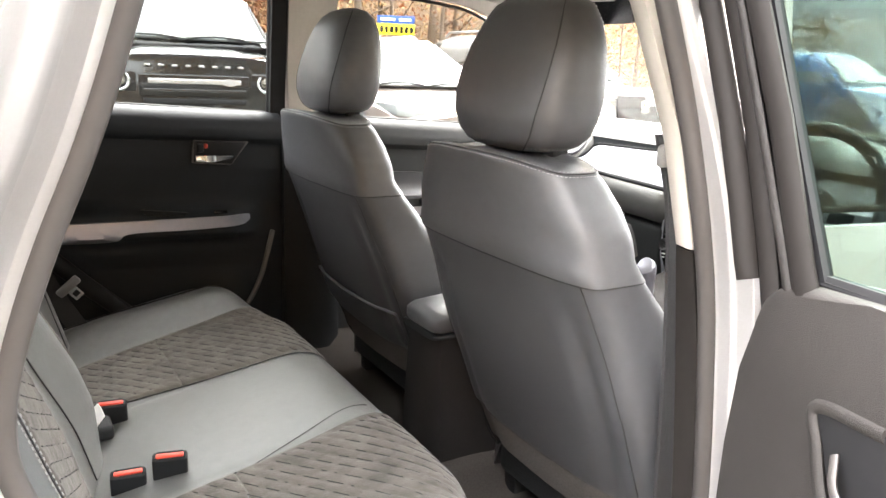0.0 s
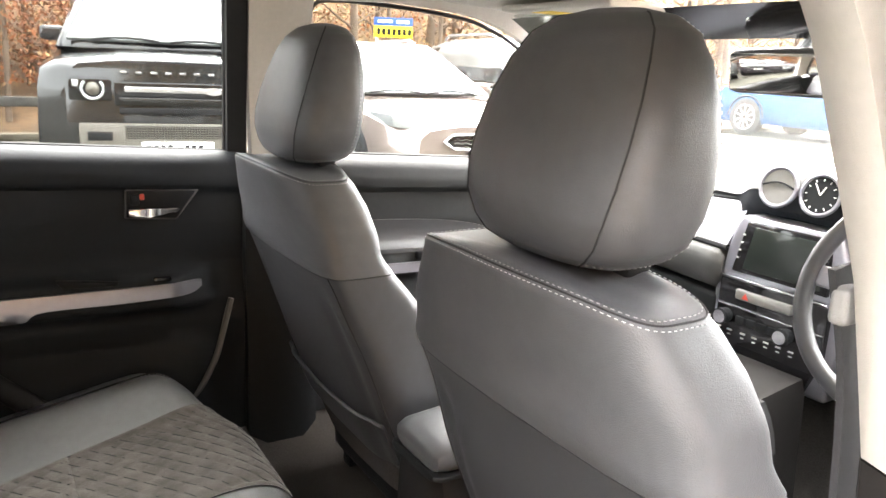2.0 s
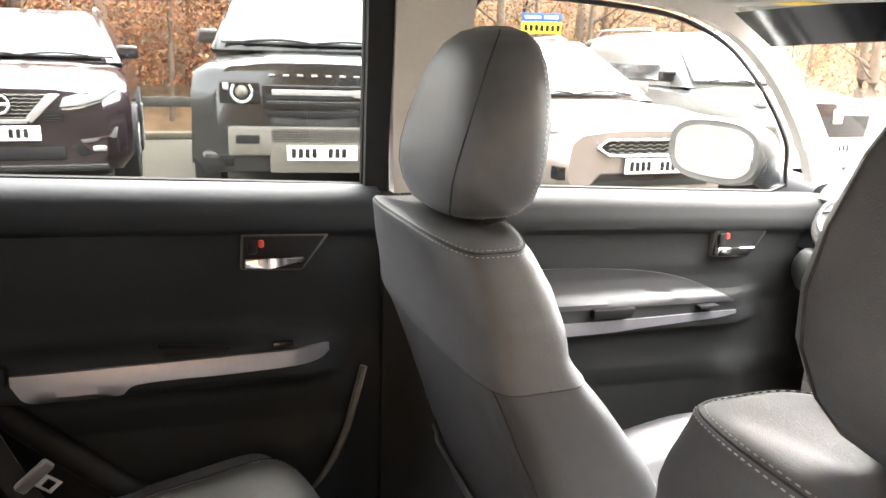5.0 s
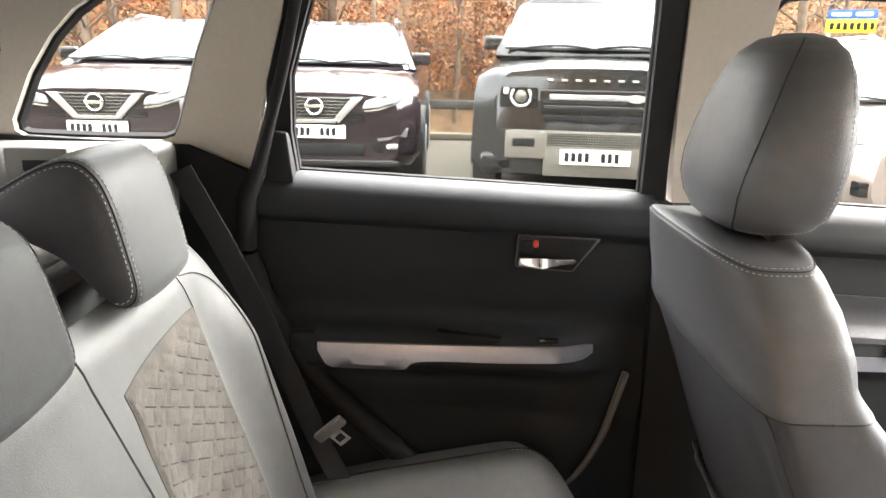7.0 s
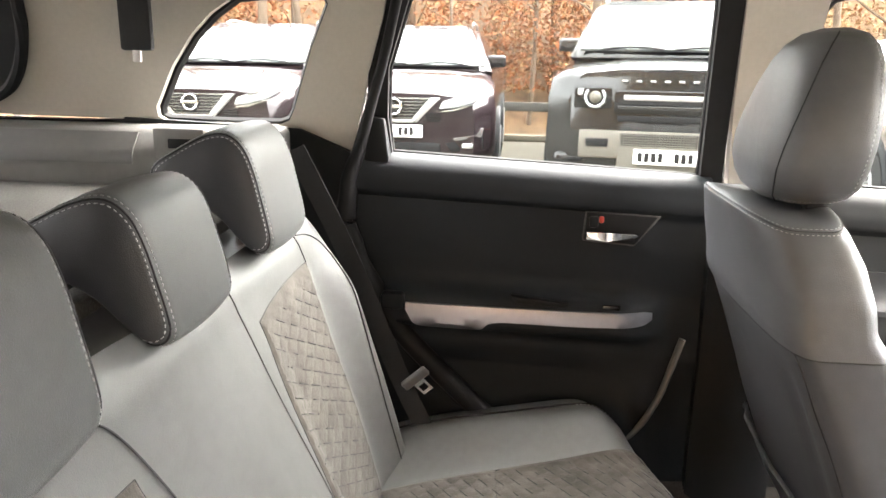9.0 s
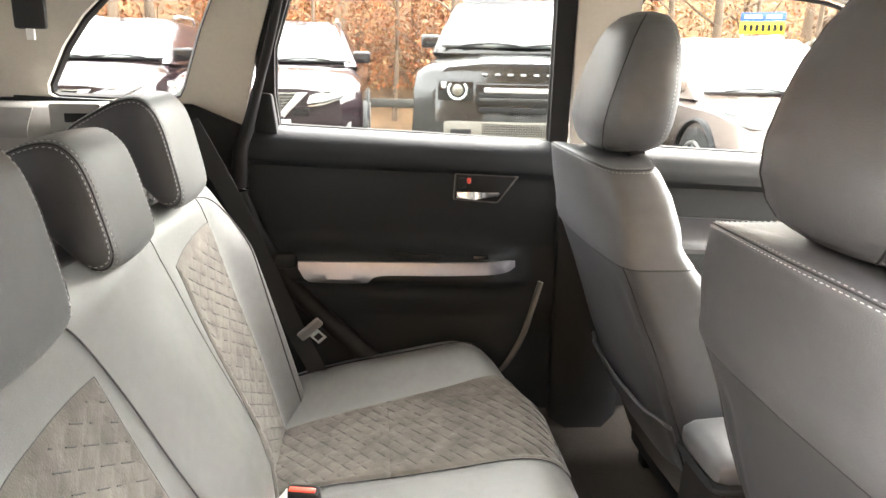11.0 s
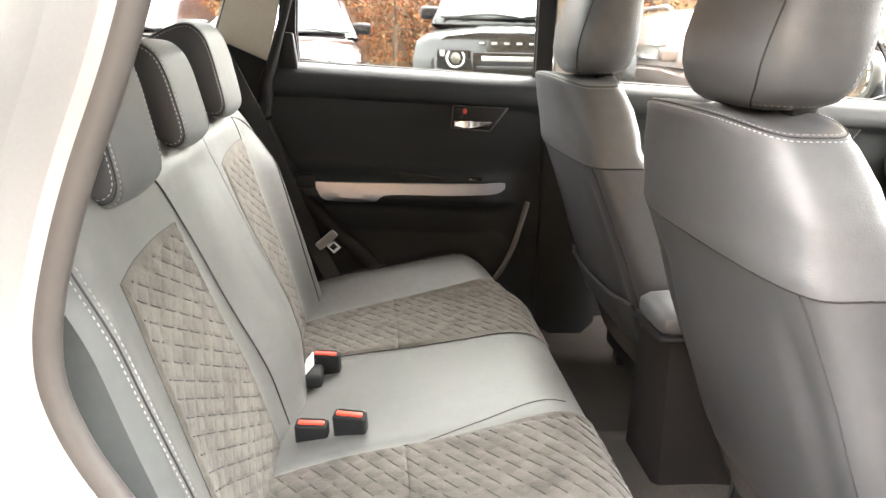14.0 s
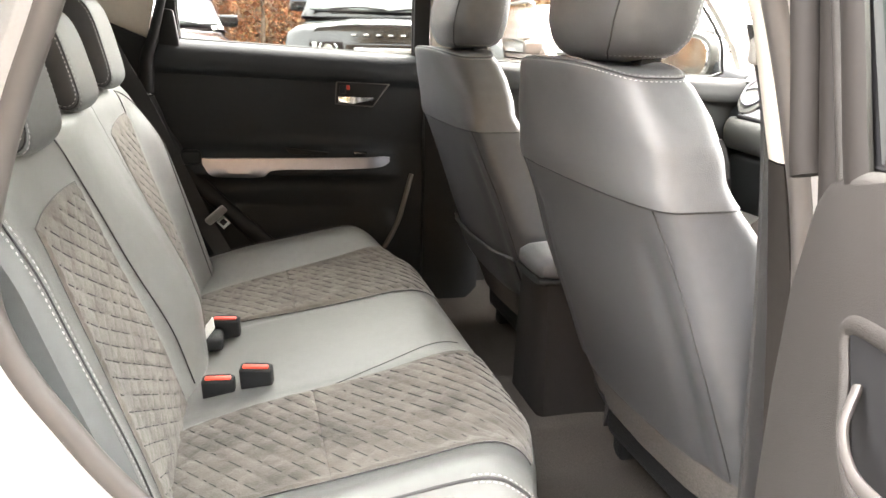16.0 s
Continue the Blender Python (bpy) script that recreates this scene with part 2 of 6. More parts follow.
def sheet(outer, holes, fun, thick):
    """A panel with openings, outlined in (y, z); fun(y, z, d) gives the place at depth d."""
    bm = bmesh.new()
    edges = []
    for ring in (outer, *holes):
        vs = [bm.verts.new((0, y, z)) for y, z in ring]
        edges += [bm.edges.new((vs[i], vs[(i + 1) % len(vs)])) for i in range(len(vs))]
    bmesh.ops.triangle_fill(bm, use_beauty=True, edges=edges)
    long = [e for e in bm.edges if e.calc_length() > 0.12]
    for _ in range(2):
        bmesh.ops.subdivide_edges(bm, edges=long, cuts=1)
        bmesh.ops.triangulate(bm, faces=[f for f in bm.faces if len(f.verts) > 3])
        long = [e for e in bm.edges if e.calc_length() > 0.12]
    front = bm.faces[:]
    ext = bmesh.ops.extrude_face_region(bm, geom=front)
    back = {v for v in ext["geom"] if isinstance(v, bmesh.types.BMVert)}
    for v in bm.verts:
        v.co = Vector(fun(v.co.y, v.co.z, thick if v in back else 0.0))
    bmesh.ops.remove_doubles(bm, verts=bm.verts, dist=1e-6)
    return bm


def field(u0, u1, nu, v0, v1, nv, fun, thick=None):
    """A grid surface fun(u, v); thick: a vector by which its back lies behind."""
    bm = bmesh.new()
    us = [u0 + (u1 - u0) * i / nu for i in range(nu + 1)]
    vs = [v0 + (v1 - v0) * i / nv for i in range(nv + 1)]
    g = [[bm.verts.new(fun(u, v)) for v in vs] for u in us]
    for i in range(nu):
        for j in range(nv):
            bm.faces.new((g[i][j], g[i + 1][j], g[i + 1][j + 1], g[i][j + 1]))
    if thick:
        h = [[bm.verts.new(Vector(w.co) + Vector(thick)) for w in row] for row in g]
        for i in range(nu):
            for j in range(nv):
                bm.faces.new((h[i][j], h[i][j + 1], h[i + 1][j + 1], h[i + 1][j]))
        rim = [(i, 0) for i in range(nu)] + [(nu, j) for j in range(nv)] + [(i, nv) for i in range(nu, 0, -1)] + [(0, j) for j in range(nv, 0, -1)]
        for (a, b), (c, d) in zip(rim, rim[1:] + rim[:1]):
            bm.faces.new((g[a][b], h[a][b], h[c][d], g[c][d]))
    return bm


def stitches(pts, lift=0.0012, length=0.0045, gap=0.0035, r=0.0009):
    """Thread stitches along a line."""
    bm = bmesh.new()
    pts = [Vector(p) for p in pts]
    run, want, on = 0.0, 0.0, []
    for a, b in zip(pts, pts[1:]):
        d = (b - a).length
        while want <= run + d and d > 0:
            on.append((a + (b - a) * ((want - run) / d), (b - a).normalized()))
            want += length + gap
        run += d
    for p, d in on:
        q = d.to_track_quat("X", "Z").to_matrix().to_4x4()
        m = Matrix.Translation(p) @ q
        ring = []
        for x, k in ((-length / 2, 0.5), (-length / 4, 1), (length / 4, 1), (length / 2, 0.5)):
            ring.append([m @ Vector((x, r * k * math.cos(a), r * k * math.sin(a))) for a in (0.785, 2.356, 3.927, 5.498)])
        loft(ring, bm=bm)
    return bm


def smooth01(a, b, x):
    t = max(0.0, min(1.0, (x - a) / (b - a)))
    return t * t * (3 - 2 * t)


def along(table, x):
    """Reads a table of (x, value) with smooth joins."""
    if x <= table[0][0]:
        return table[0][1]
    for (a, p), (b, q) in zip(table, table[1:]):
        if x <= b:
            return p + (q - p) * smooth01(a, b, x)
    return table[-1][1]


def linear(table, x):
    if x <= table[0][0]:
        return table[0][1]
    for (a, p), (b, q) in zip(table, table[1:]):
        if x <= b:
            return p + (q - p) * (x - a) / (b - a)
    return table[-1][1]


MID = 0.012  # the car's middle


# ---- the car's shell ----
def belt(y):
    return 1.086 - 0.05 * y


def side_x(z):
    return -0.70 + 0.25 * max(0.0, z - 1.06)


def left(y, z, d=0.0):
    return (side_x(z) - d, y, z)


def right(y, z, d=0.0):
    return (2 * MID - side_x(z) + d, y, z)


DOOR_SEAM = [(0.42, 0.36), (0.48, 0.32), (0.545, 0.246), (0.639, 0.149), (0.73, 0.065), (0.861, -0.013), (0.946, -0.04), (1.043, -0.03), (1.09, -0.012)]


def seam_y(z):
    return linear(DOOR_SEAM, z)


QUARTER = [(-0.065, 1.362), (-0.103, 1.285), (-0.150, 1.166), (-0.162, 1.145), (-0.185, 1.136), (-0.30, 1.136), (-0.415, 1.139), (-0.431, 1.149), (-0.430, 1.168), (-0.384, 1.245),
           (-0.335, 1.305), (-0.29, 1.345), (-0.24, 1.375), (-0.10, 1.39), (-0.072, 1.382)]
REAR_OPEN = [(0.040, 1.084), (0.35, 1.068), (0.648, 1.0535), (0.630, 1.41), (0.11, 1.41), (0.085, 1.38), (0.040, 1.25), (0.034, 1.157)]
FRONT_ARC = [(p.x, p.y) for p in curve_through([(1.645, 1.02, 0), (1.630, 1.085, 0), (1.600, 1.135, 0), (1.50, 1.232, 0), (1.387, 1.312, 0), (1.28, 1.355, 0), (1.181, 1.374, 0), (1.0, 1.385, 0), (0.86, 1.385, 0), (0.822, 1.365, 0), (0.808, 1.30, 0)], 4)]
FRONT_OPEN = [(0.83, 1.045), (1.2, 1.026), (1.60, 1.006), *FRONT_ARC, (0.805, 1.2)]


def lining(name, outer, holes, mat, label, side=left, thick=0.03):
    return solid(name, sheet(outer, holes, lambda y, z, d: side(y, z, d), thick), mat, label, "car trim", kind="structure")


for n, side in ((1, left), (2, right)):
    lining("trim_rear_pillar", [(0.055, 1.43), (0.035, 1.34), (0.0, 1.235), (-0.038, 1.079), (-0.141, 1.124), (-0.18, 1.135), (-0.47, 1.14), (-1.0, 1.15), (-1.0, 1.43), (-0.5, 1.43)],
           [QUARTER], BEIGE, "beige moulded plastic lining of the rear pillar and quarter window", side, 0.025)
    if side is left:
        lining("trim_centre_pillar", [(0.70, 1.04), (0.825, 1.04), (0.807, 1.2), (0.815, 1.43), (0.672, 1.43), (0.685, 1.2)], [], BEIGE,
               "beige plastic lining of the upper centre pillar", side, 0.03)
    lining("trim_roof_rail", [(-1.0, 1.385), (0.0, 1.40), (0.62, 1.395), (0.82, 1.382), *[(y + 0.002, z + 0.004) for y, z in FRONT_ARC[28:5:-1]], (1.64, 1.10), (1.68, 1.03),
                              (1.79, 1.03), (1.62, 1.20), (1.45, 1.345), (1.3, 1.43), (-1.0, 1.45)], [], HEADLINER, "pale grey lining along the roof edge and windscreen pillar",
           lambda y, z, d, s=side: (s(y, z, d)[0] + (0.012 if s is left else -0.012), y, z), 0.025)

# rear side window, quarter window and front side window of the far side
def window(name, opening, label, side=left, deep=0.045, bead=0.005):
    top = thing(name, label, "car window", kind="structure")
    part("pane", sheet(opening, [], lambda y, z, d: side(y, z, d + deep), 0.004), GLASS_SIDE, top, smooth=False).visible_shadow = False
    ring = [Vector(side(y, z, 0.035 - bead)) for y, z in opening]
    part("window_seal", tube(ring + ring[:2], bead, 6, up=(1, 0, 0), caps=False), RUBBER, top, "black rubber window seal")
    return top


win = window("window_1", REAR_OPEN, "rear side window with thick black frame and clear glass")
outer = [(-0.008, 1.076), (0.35, 1.058), (0.690, 1.042), (0.672, 1.44), (0.07, 1.44), (0.045, 1.38), (0.002, 1.25), (-0.008, 1.16)]
part("window_frame", sheet(outer, [REAR_OPEN], lambda y, z, d: left(y, z, d + 0.008), 0.04), RUBBER, win, "black painted door frame")
part("corner_block", prism([(-0.012, 1.07), (0.040, 1.066), (0.030, 1.155), (0.0, 1.158)], "x", -0.712, -0.668, 0.006), PLASTIC, win, "black plastic corner block")
window("window_2", QUARTER, "small rear quarter window set in beige trim", deep=0.03, bead=0.011)
win = window("window_3", FRONT_OPEN, "front passenger side window with arched top")
window("window_4", QUARTER, "small rear quarter window on the driver's side", right, 0.03, 0.011)
window("window_5", FRONT_OPEN, "driver's side front window", right)


# outer skin below the belt on both sides, and front wings
def skin(name, pts, label, side):
    s = -1 if side is left else 1
    return solid(name, sheet(pts, [], lambda y, z, d: (MID + s * (0.80 + d + 0.06 * math.sin(max(0, min(1, (z - 0.3) / 0.75)) * math.pi)), y, z), 0.01), PAINT, label, "car body", kind="structure")


skin("body_panel", [(-1.3, 0.3), (2.2, 0.3), (2.2, 0.91), (1.65, 0.965), (0.0, 1.045), (-1.3, 1.075)], "silver painted outer side of the car", left)
skin("body_panel", [(0.80, 0.3), (2.2, 0.3), (2.2, 0.95), (1.65, 1.0), (0.80, 1.04)], "silver painted driver's door and wing", right)
skin("body_panel", [(-1.3, 0.3), (0.34, 0.3), (0.17, 0.40), (0.05, 0.52), (-0.03, 0.63), (-0.085, 0.73), (-0.12, 0.82), (-0.128, 0.90), (-0.118, 0.97), (-0.09, 1.04), (-0.06, 1.11), (-0.028, 1.20), (0.02, 1.31), (0.06, 1.42), (-1.3, 1.42), (-1.3, 1.13)], "silver painted rear quarter panel", right)


# headliner
def roof_z(x, y):
    u = (x - MID) / 0.62
    return 1.405 + 0.055 * (1 - u * u) - 0.10 * max(0.0, y - 0.9) ** 2 - 0.05 * max(0.0, -0.3 - y) ** 2


solid("ceiling", field(-0.60, 0.624, 24, -1.0, 1.42, 40, lambda x, y: (x, y, roof_z(x, y)), (0, 0, 0.03)), HEADLINER, "pale grey cloth headliner", "headliner", kind="structure")
solid("roof_panel", field(-0.72, 0.744, 16, -1.25, 1.48, 24, lambda x, y: (x, y, roof_z(x * 0.8, y) + 0.06 - 0.05 * abs((x - MID) / 0.73) ** 4), (0, 0, 0.01)), PAINT, "silver painted roof", "car roof", kind="structure")
# windscreen
def screen_at(u, v):
    x = MID + u * (0.58 + 0.12 * (1 - v))
    return (x, 2.20 - 0.80 * v - 0.10 * u * u, 1.00 + 0.40 * v - 0.02 * u * u)


ws = thing("window_6", "raked laminated windscreen", "windscreen", kind="structure")
part("pane", field(-1, 1, 16, 0, 1, 10, screen_at, (0, 0.004, 0.004)), GLASS, ws).visible_shadow = False
part("shade_band", field(-1, 1, 16, 0.86, 1.0, 4, lambda u, v: Vector(screen_at(u, v)) - Vector((0, 0.006, 0.006))), GLOSS_BLACK, ws, "black dotted band along the top")
# tailgate and bulkhead that close the car
solid("tailgate", field(-0.70, 0.724, 12, 0.3, 1.16, 10, lambda x, z: (x, -1.22 + 0.08 * (z - 0.3), z), (0, -0.03, 0)), PAINT, "silver tailgate", "tailgate", kind="structure")
win = thing("window_7", "dark tinted rear window in the tailgate", "car window", kind="structure")
part("pane", field(-0.64, 0.664, 12, 0, 1, 8, lambda x, v: (x, -1.15 + 0.17 * v - 0.05 * (1 - abs(x / 0.65) ** 2), 1.16 + 0.27 * v), (0, -0.004, 0)), GLASS_DARK, win, "dark tinted glass")
for sx in (-0.655, 0.679):
    part("window_frame", tube([(sx, -1.15, 1.14), (sx * 0.97, -1.07, 1.29), (sx * 0.94, -0.98, 1.44)], 0.035, 8), PAINT, win, "painted tailgate pillar")
solid("bulkhead", field(-0.80, 0.82, 6, 0.28, 1.0, 6, lambda x, z: (x, 2.2, z), (0, 0.03, 0)), PLASTIC, "dark bulkhead", "bulkhead", kind="structure")
solid("bonnet", field(-0.80, 0.82, 16, 2.05, 3.1, 12, lambda x, y: (x, y, 1.0 - 0.14 * (y - 2.05) - 0.06 * ((x - MID) / 0.8) ** 4), (0, 0, -0.02)), PAINT, "silver painted bonnet", "bonnet", kind="structure")


# carpeted floor with a centre tunnel and sills
def floor_z(x, y):
    hump = 0.07 * (1 - smooth01(0.10, 0.20, abs(x - MID)))
    sill = 0.10 * smooth01(0.60, 0.70, abs(x - MID))
    return 0.30 + hump + sill + 0.25 * smooth01(1.6, 2.1, y) + 0.004 * noise.noise((x * 9, y * 9, 0))


solid("floor", field(-0.74, 0.764, 60, -0.1, 2.2, 80, lambda x, y: (x, y, floor_z(x, y)), (0, 0, -0.03)), CARPET, "dark grey carpeted floor", "car floor", kind="structure")
solid("boot_floor", box(-0.72, 0.744, -1.22, 0.0, 0.45, 0.48), CARPET, "carpeted boot floor", "boot floor", kind="structure")


# ---- doors on the far side ----
def panel_x(y, z, front=False):
    """Depth of the moulded door panel."""
    b = belt(y)
    h = z - b
    base = linear([(-0.75, -0.680), (-0.42, -0.678), (-0.40, -0.672), (-0.375, -0.668), (-0.30, -0.676), (-0.24, -0.686), (-0.19, -0.678), (-0.15, -0.674), (-0.10, -0.676), (-0.082, -0.675), (-0.076, -0.664), (-0.070, -0.658), (-0.05, -0.657), (-0.02, -0.665), (-0.008, -0.676), (0.0, -0.700)], h)
    lo, hi = (0.02, 0.60) if not front else (0.95, 1.56)
    arm = smooth01(lo - 0.12, lo + 0.02, y) * (1 - smooth01(hi - 0.10, hi + 0.02, y))
    level = 0.80 - 0.03 * (y - (0.1 if not front else 1.1))
    prof = linear([(-0.13, 0.0), (-0.082, 0.003), (-0.066, 0.012), (-0.056, 0.033), (-0.048, 0.036), (-0.012, 0.037), (0.002, 0.034), (0.012, 0.030), (0.020, 0.012), (0.05, 0.002), (0.14, 0.0)], z - level)
    pod = 0.035 * math.exp(-((y - (0.53 if not front else 1.50)) / 0.07) ** 2) * smooth01(0.69, 0.58, z)
    return base + arm * prof + pod


def door_trim(name, y0, y1, front, label):
    top = thing(name, label, "car door", kind="structure")
    def at(u, v):
        z = 0.40 + (belt(0.3 if not front else 1.2) - 0.40) * v
        a = seam_y(z) if not front else y0
        y = a + (y1 - a) * u
        z = 0.40 + (belt(y) - 0.40) * v
        return (panel_x(y, z, front), y, z)
    # the front panel's paler colour has windscreen light put into it
    part("door_panel", field(0, 1, 60, 0, 1, 90, at, (-0.03, 0, 0)), DOOR_FRONT_LIT if front else PLASTIC_TOP, top, "dark moulded plastic panel")
    k = 0.0 if not front else 0.975
    dz = 0.008 if not front else -0.034
    # release handle in its recess
    cx = -0.668
    hb = [(0.428 + k, 0.978 + dz), (0.574 + k, 0.972 + dz), (0.526 + k, 0.910 + dz), (0.424 + k, 0.918 + dz)]
    bez = part("handle_bezel", prism(hb, "x", cx - 0.012, cx + 0.004, 0.003), FRAME_GREY, top, "grey plastic bezel round the handle")
    inner = [(0.430 + k, 0.976 + dz), (0.566 + k, 0.970 + dz), (0.525 + k, 0.914 + dz), (0.427 + k, 0.921 + dz)]
    part("recess", prism(inner, "x", cx - 0.012, cx + 0.0062, 0.002), RUBBER, bez, "black recess")
    lever = [(0.429 + k, 0.941 + dz), (0.47 + k, 0.939 + dz), (0.525 + k, 0.939 + dz), (0.533 + k, 0.934 + dz), (0.52 + k, 0.925 + dz), (0.47 + k, 0.921 + dz), (0.429 + k, 0.922 + dz)]
    part("lever", prism(lever, "x", cx + 0.004, cx + 0.018, 0.004), CHROME, bez, "chrome release lever")
    part("lock_knob", box(cx, cx + 0.012, 0.435 + k, 0.453 + k, 0.946 + dz, 0.969 + dz, 0.004), PLASTIC, bez, "black lock slider")
    part("red_mark", box(cx, cx + 0.0115, 0.4535 + k, 0.463 + k, 0.956 + dz, 0.969 + dz, 0.003), RED, bez, "red unlocked mark")
    return top


door = door_trim("door_1", -0.04, 0.668, False, "closed rear passenger door with dark plastic lining and silver armrest strip")


def on_panel(y, z, d=0.003, front=False):
    return (panel_x(y, z, front) + d, y, z)


def strip(rows, front, proud=0.004):
    """A trim strip laid on the panel: rows of (y, upper z, lower z)."""
    top = curve_through([(y, a, b) for y, a, b in rows], 8)
    rings = []
    for p in top:
        ring = [on_panel(p.x, p.z + (p.y - p.z) * k, 0.002 if k in (0, 1) else proud, front) for k in (1, 0.97, 0.75, 0.5, 0.25, 0.03, 0)]
        ring += [on_panel(p.x, p.z + (p.y - p.z) * k, -0.004, front) for k in (0, 1)]
        rings.append(ring)
    return loft(rings)


part("trim_strip", strip([(0.077, 0.791, 0.775), (0.10, 0.791, 0.744), (0.16, 0.790, 0.737), (0.225, 0.789, 0.738), (0.26, 0.788, 0.756), (0.40, 0.786, 0.755), (0.50, 0.785, 0.756), (0.55, 0.785, 0.758), (0.572, 0.782, 0.768)], False),
     SILVER, door, "satin silver armrest strip")
part("pull_pocket", prism([(0.288, 0.813), (0.404, 0.800), (0.395, 0.793), (0.30, 0.798)], "x", -0.66, -0.6395, 0.002), RUBBER, door, "dark pull pocket")
part("window_switch", box(-0.65, -0.640, 0.470, 0.505, 0.792, 0.801, 0.002), GLOSS_BLACK, door, "small window switch")
part("armrest_end", box(-0.66, -0.628, 0.025, 0.075, 0.775, 0.812, 0.01), PLASTIC, door)
# ribs of the map pocket and speaker
part("pocket_rib", tube(curve_through([(-0.650, 0.632, 0.735), (-0.645, 0.612, 0.665), (-0.645, 0.592, 0.60), (-0.648, 0.555, 0.53), (-0.652, 0.50, 0.48)]), 0.007, 8), FRAME_GREY, door, "raised edge of the door pocket")
part("inner_skin", box(-0.80, -0.735, -0.05, 0.68, 0.35, 0.99, 0.01), PAINT, door, "painted metal shell")

door = door_trim("door_2", 0.79, 1.74, True, "closed front passenger door with leather insert and silver armrest strip")
part("trim_strip", strip([(1.02, 0.775, 0.748), (1.15, 0.772, 0.746), (1.20, 0.770, 0.748), (1.30, 0.768, 0.750), (1.42, 0.766, 0.752), (1.47, 0.764, 0.757)], True), SILVER, door, "satin silver armrest strip")


def insert_at(u, v):
    y = 0.86 + 0.60 * u
    low = 0.806 - 0.02 * u
    top = low + 0.080 * (1 - u ** 4) + 0.002
    return on_panel(y, low + (top - low) * v, 0.004, True)


part("door_insert", field(0, 1, 40, 0, 1, 8, insert_at, (-0.006, 0, 0)), LEATHER_BLACK, door, "dark grey leather insert")
part("pull_pocket", prism([(1.10, 0.800), (1.20, 0.797), (1.19, 0.778), (1.10, 0.780)], "x", -0.66, -0.633, 0.003), RUBBER, door, "dark pull pocket")
part("window_switch", box(-0.65, -0.630, 1.36, 1.41, 0.778, 0.786, 0.002), PLASTIC, door, "small window switch")
part("inner_skin", box(-0.80, -0.735, 0.79, 1.74, 0.35, 0.93, 0.01), PAINT, door, "painted metal shell")

NEAR_EDGE = [(0.42, 0.30), (0.47, 0.22), (0.56, 0.14), (0.63, 0.08), (0.692, 0.036), (0.745, 0.006), (0.79, -0.018), (0.83, -0.034), (0.87, -0.043), (0.91, -0.042), (0.95, -0.034), (1.005, -0.017), (1.06, 0.004), (1.10, 0.02)]
# black lower linings between and behind the doors
for side in (left, right):
    s = 1 if side is left else -1
    fx = (lambda x: x) if side is left else (lambda x: 2 * MID - x)
    rear = (lambda z: seam_y(z) - 0.012) if side is left else (lambda z: linear(NEAR_EDGE, z) + 0.004)
    out = [(rear(z), z) for z in (0.42, 0.48, 0.545, 0.6, 0.66, 0.73, 0.80, 0.861, 0.91, 0.946, 1.0, 1.043, 1.085)] + [(-0.036, 1.085), (-0.14, 1.13), (-0.5, 1.145), (-0.5, 0.42)]
    solid("trim_rear_lower", sheet(out, [], (lambda y, z, d: (-0.672 - d, y, z)) if side is left else (lambda y, z, d: (0.640 + d, y, z)), 0.03 if side is left else 0.012), PLASTIC, "black plastic lining behind the rear door", "car trim", kind="structure")
    if side is right:
        continue
    solid("trim_pillar_lower", loft([[(fx(-0.70), y, z) for y in (0.671, 0.84)] + [(fx(x), y, z) for x, y in ((-0.665, 0.84), (-0.645, 0.80), (-0.645, 0.71), (-0.662, 0.671))] for z in (0.30, 0.7, 1.0)]), PLASTIC,
          "black plastic lining of the lower centre pillar", "car trim", kind="structure")
line = curve_through([(-0.661, seam_y(z) - 0.008, z) for z in (0.42, 0.48, 0.545, 0.639, 0.73, 0.80, 0.861, 0.90, 0.946, 1.0, 1.043, 1.085)] + [(-0.660, 0.0, 1.16), (-0.640, 0.035, 1.27), (-0.612, 0.07, 1.40)], 6)
solid("door_seal", tube(line, lambda t: 0.022 - 0.012 * smooth01(0.5, 0.95, t), 10), RUBBER, "black rubber door seal on the far side", "door seal", kind="structure")

# quarter ledge and parcel shelf
solid("trim_quarter_ledge", prism([(-0.73, 1.136), (-0.60, 1.131), (-0.56, 1.088), (-0.555, 1.02), (-0.73, 1.0)], "y", -1.15, -0.16, 0.012, 3), PLASTIC_GREY, "grey plastic ledge below the quarter window", "car trim", kind="structure")
ps = thing("parcel_shelf", "grey felt parcel shelf behind the rear seat", "parcel shelf", at=(MID, -0.6, 1.005))
part("board", box(-0.56, 0.58, -1.1, -0.20, 1.005, 1.03, 0.008), SHELF_CLOTH, ps, "felt covered board")
part("front_flap", box(-0.54, 0.56, -0.197, -0.16, 1.003, 1.026, 0.006), SHELF_CLOTH, ps, "felt flap along the seat")

solid("trim_ledge_band", loft([[(x + 0.002, y, z + 0.001) for x, z in ((-0.592, 1.1245), (-0.566, 1.0955), (-0.559, 1.086), (-0.557, 1.068))] + [(-0.575, y, 1.073), (-0.600, y, 1.118)] for y in (-1.10, -0.80, -0.60, -0.43)]), LEDGE_GREY, "darker grey band let into the quarter ledge", "car trim", kind="structure")
solid("trim_ledge_joint", tube([(-0.678, -1.0, 1.137), (-0.678, -0.6, 1.137), (-0.677, -0.45, 1.138)], 0.004, 6), RUBBER, "dark joint above the quarter ledge", "car trim", kind="structure")
TAIL = curve_through([(-0.655, 1.42, 0), (-0.660, 1.36, 0), (-0.664, 1.32, 0), (-0.677, 1.273, 0), (-0.701, 1.227, 0), (-0.74, 1.19, 0), (-0.82, 1.168, 0), (-1.0, 1.16, 0)], 5)
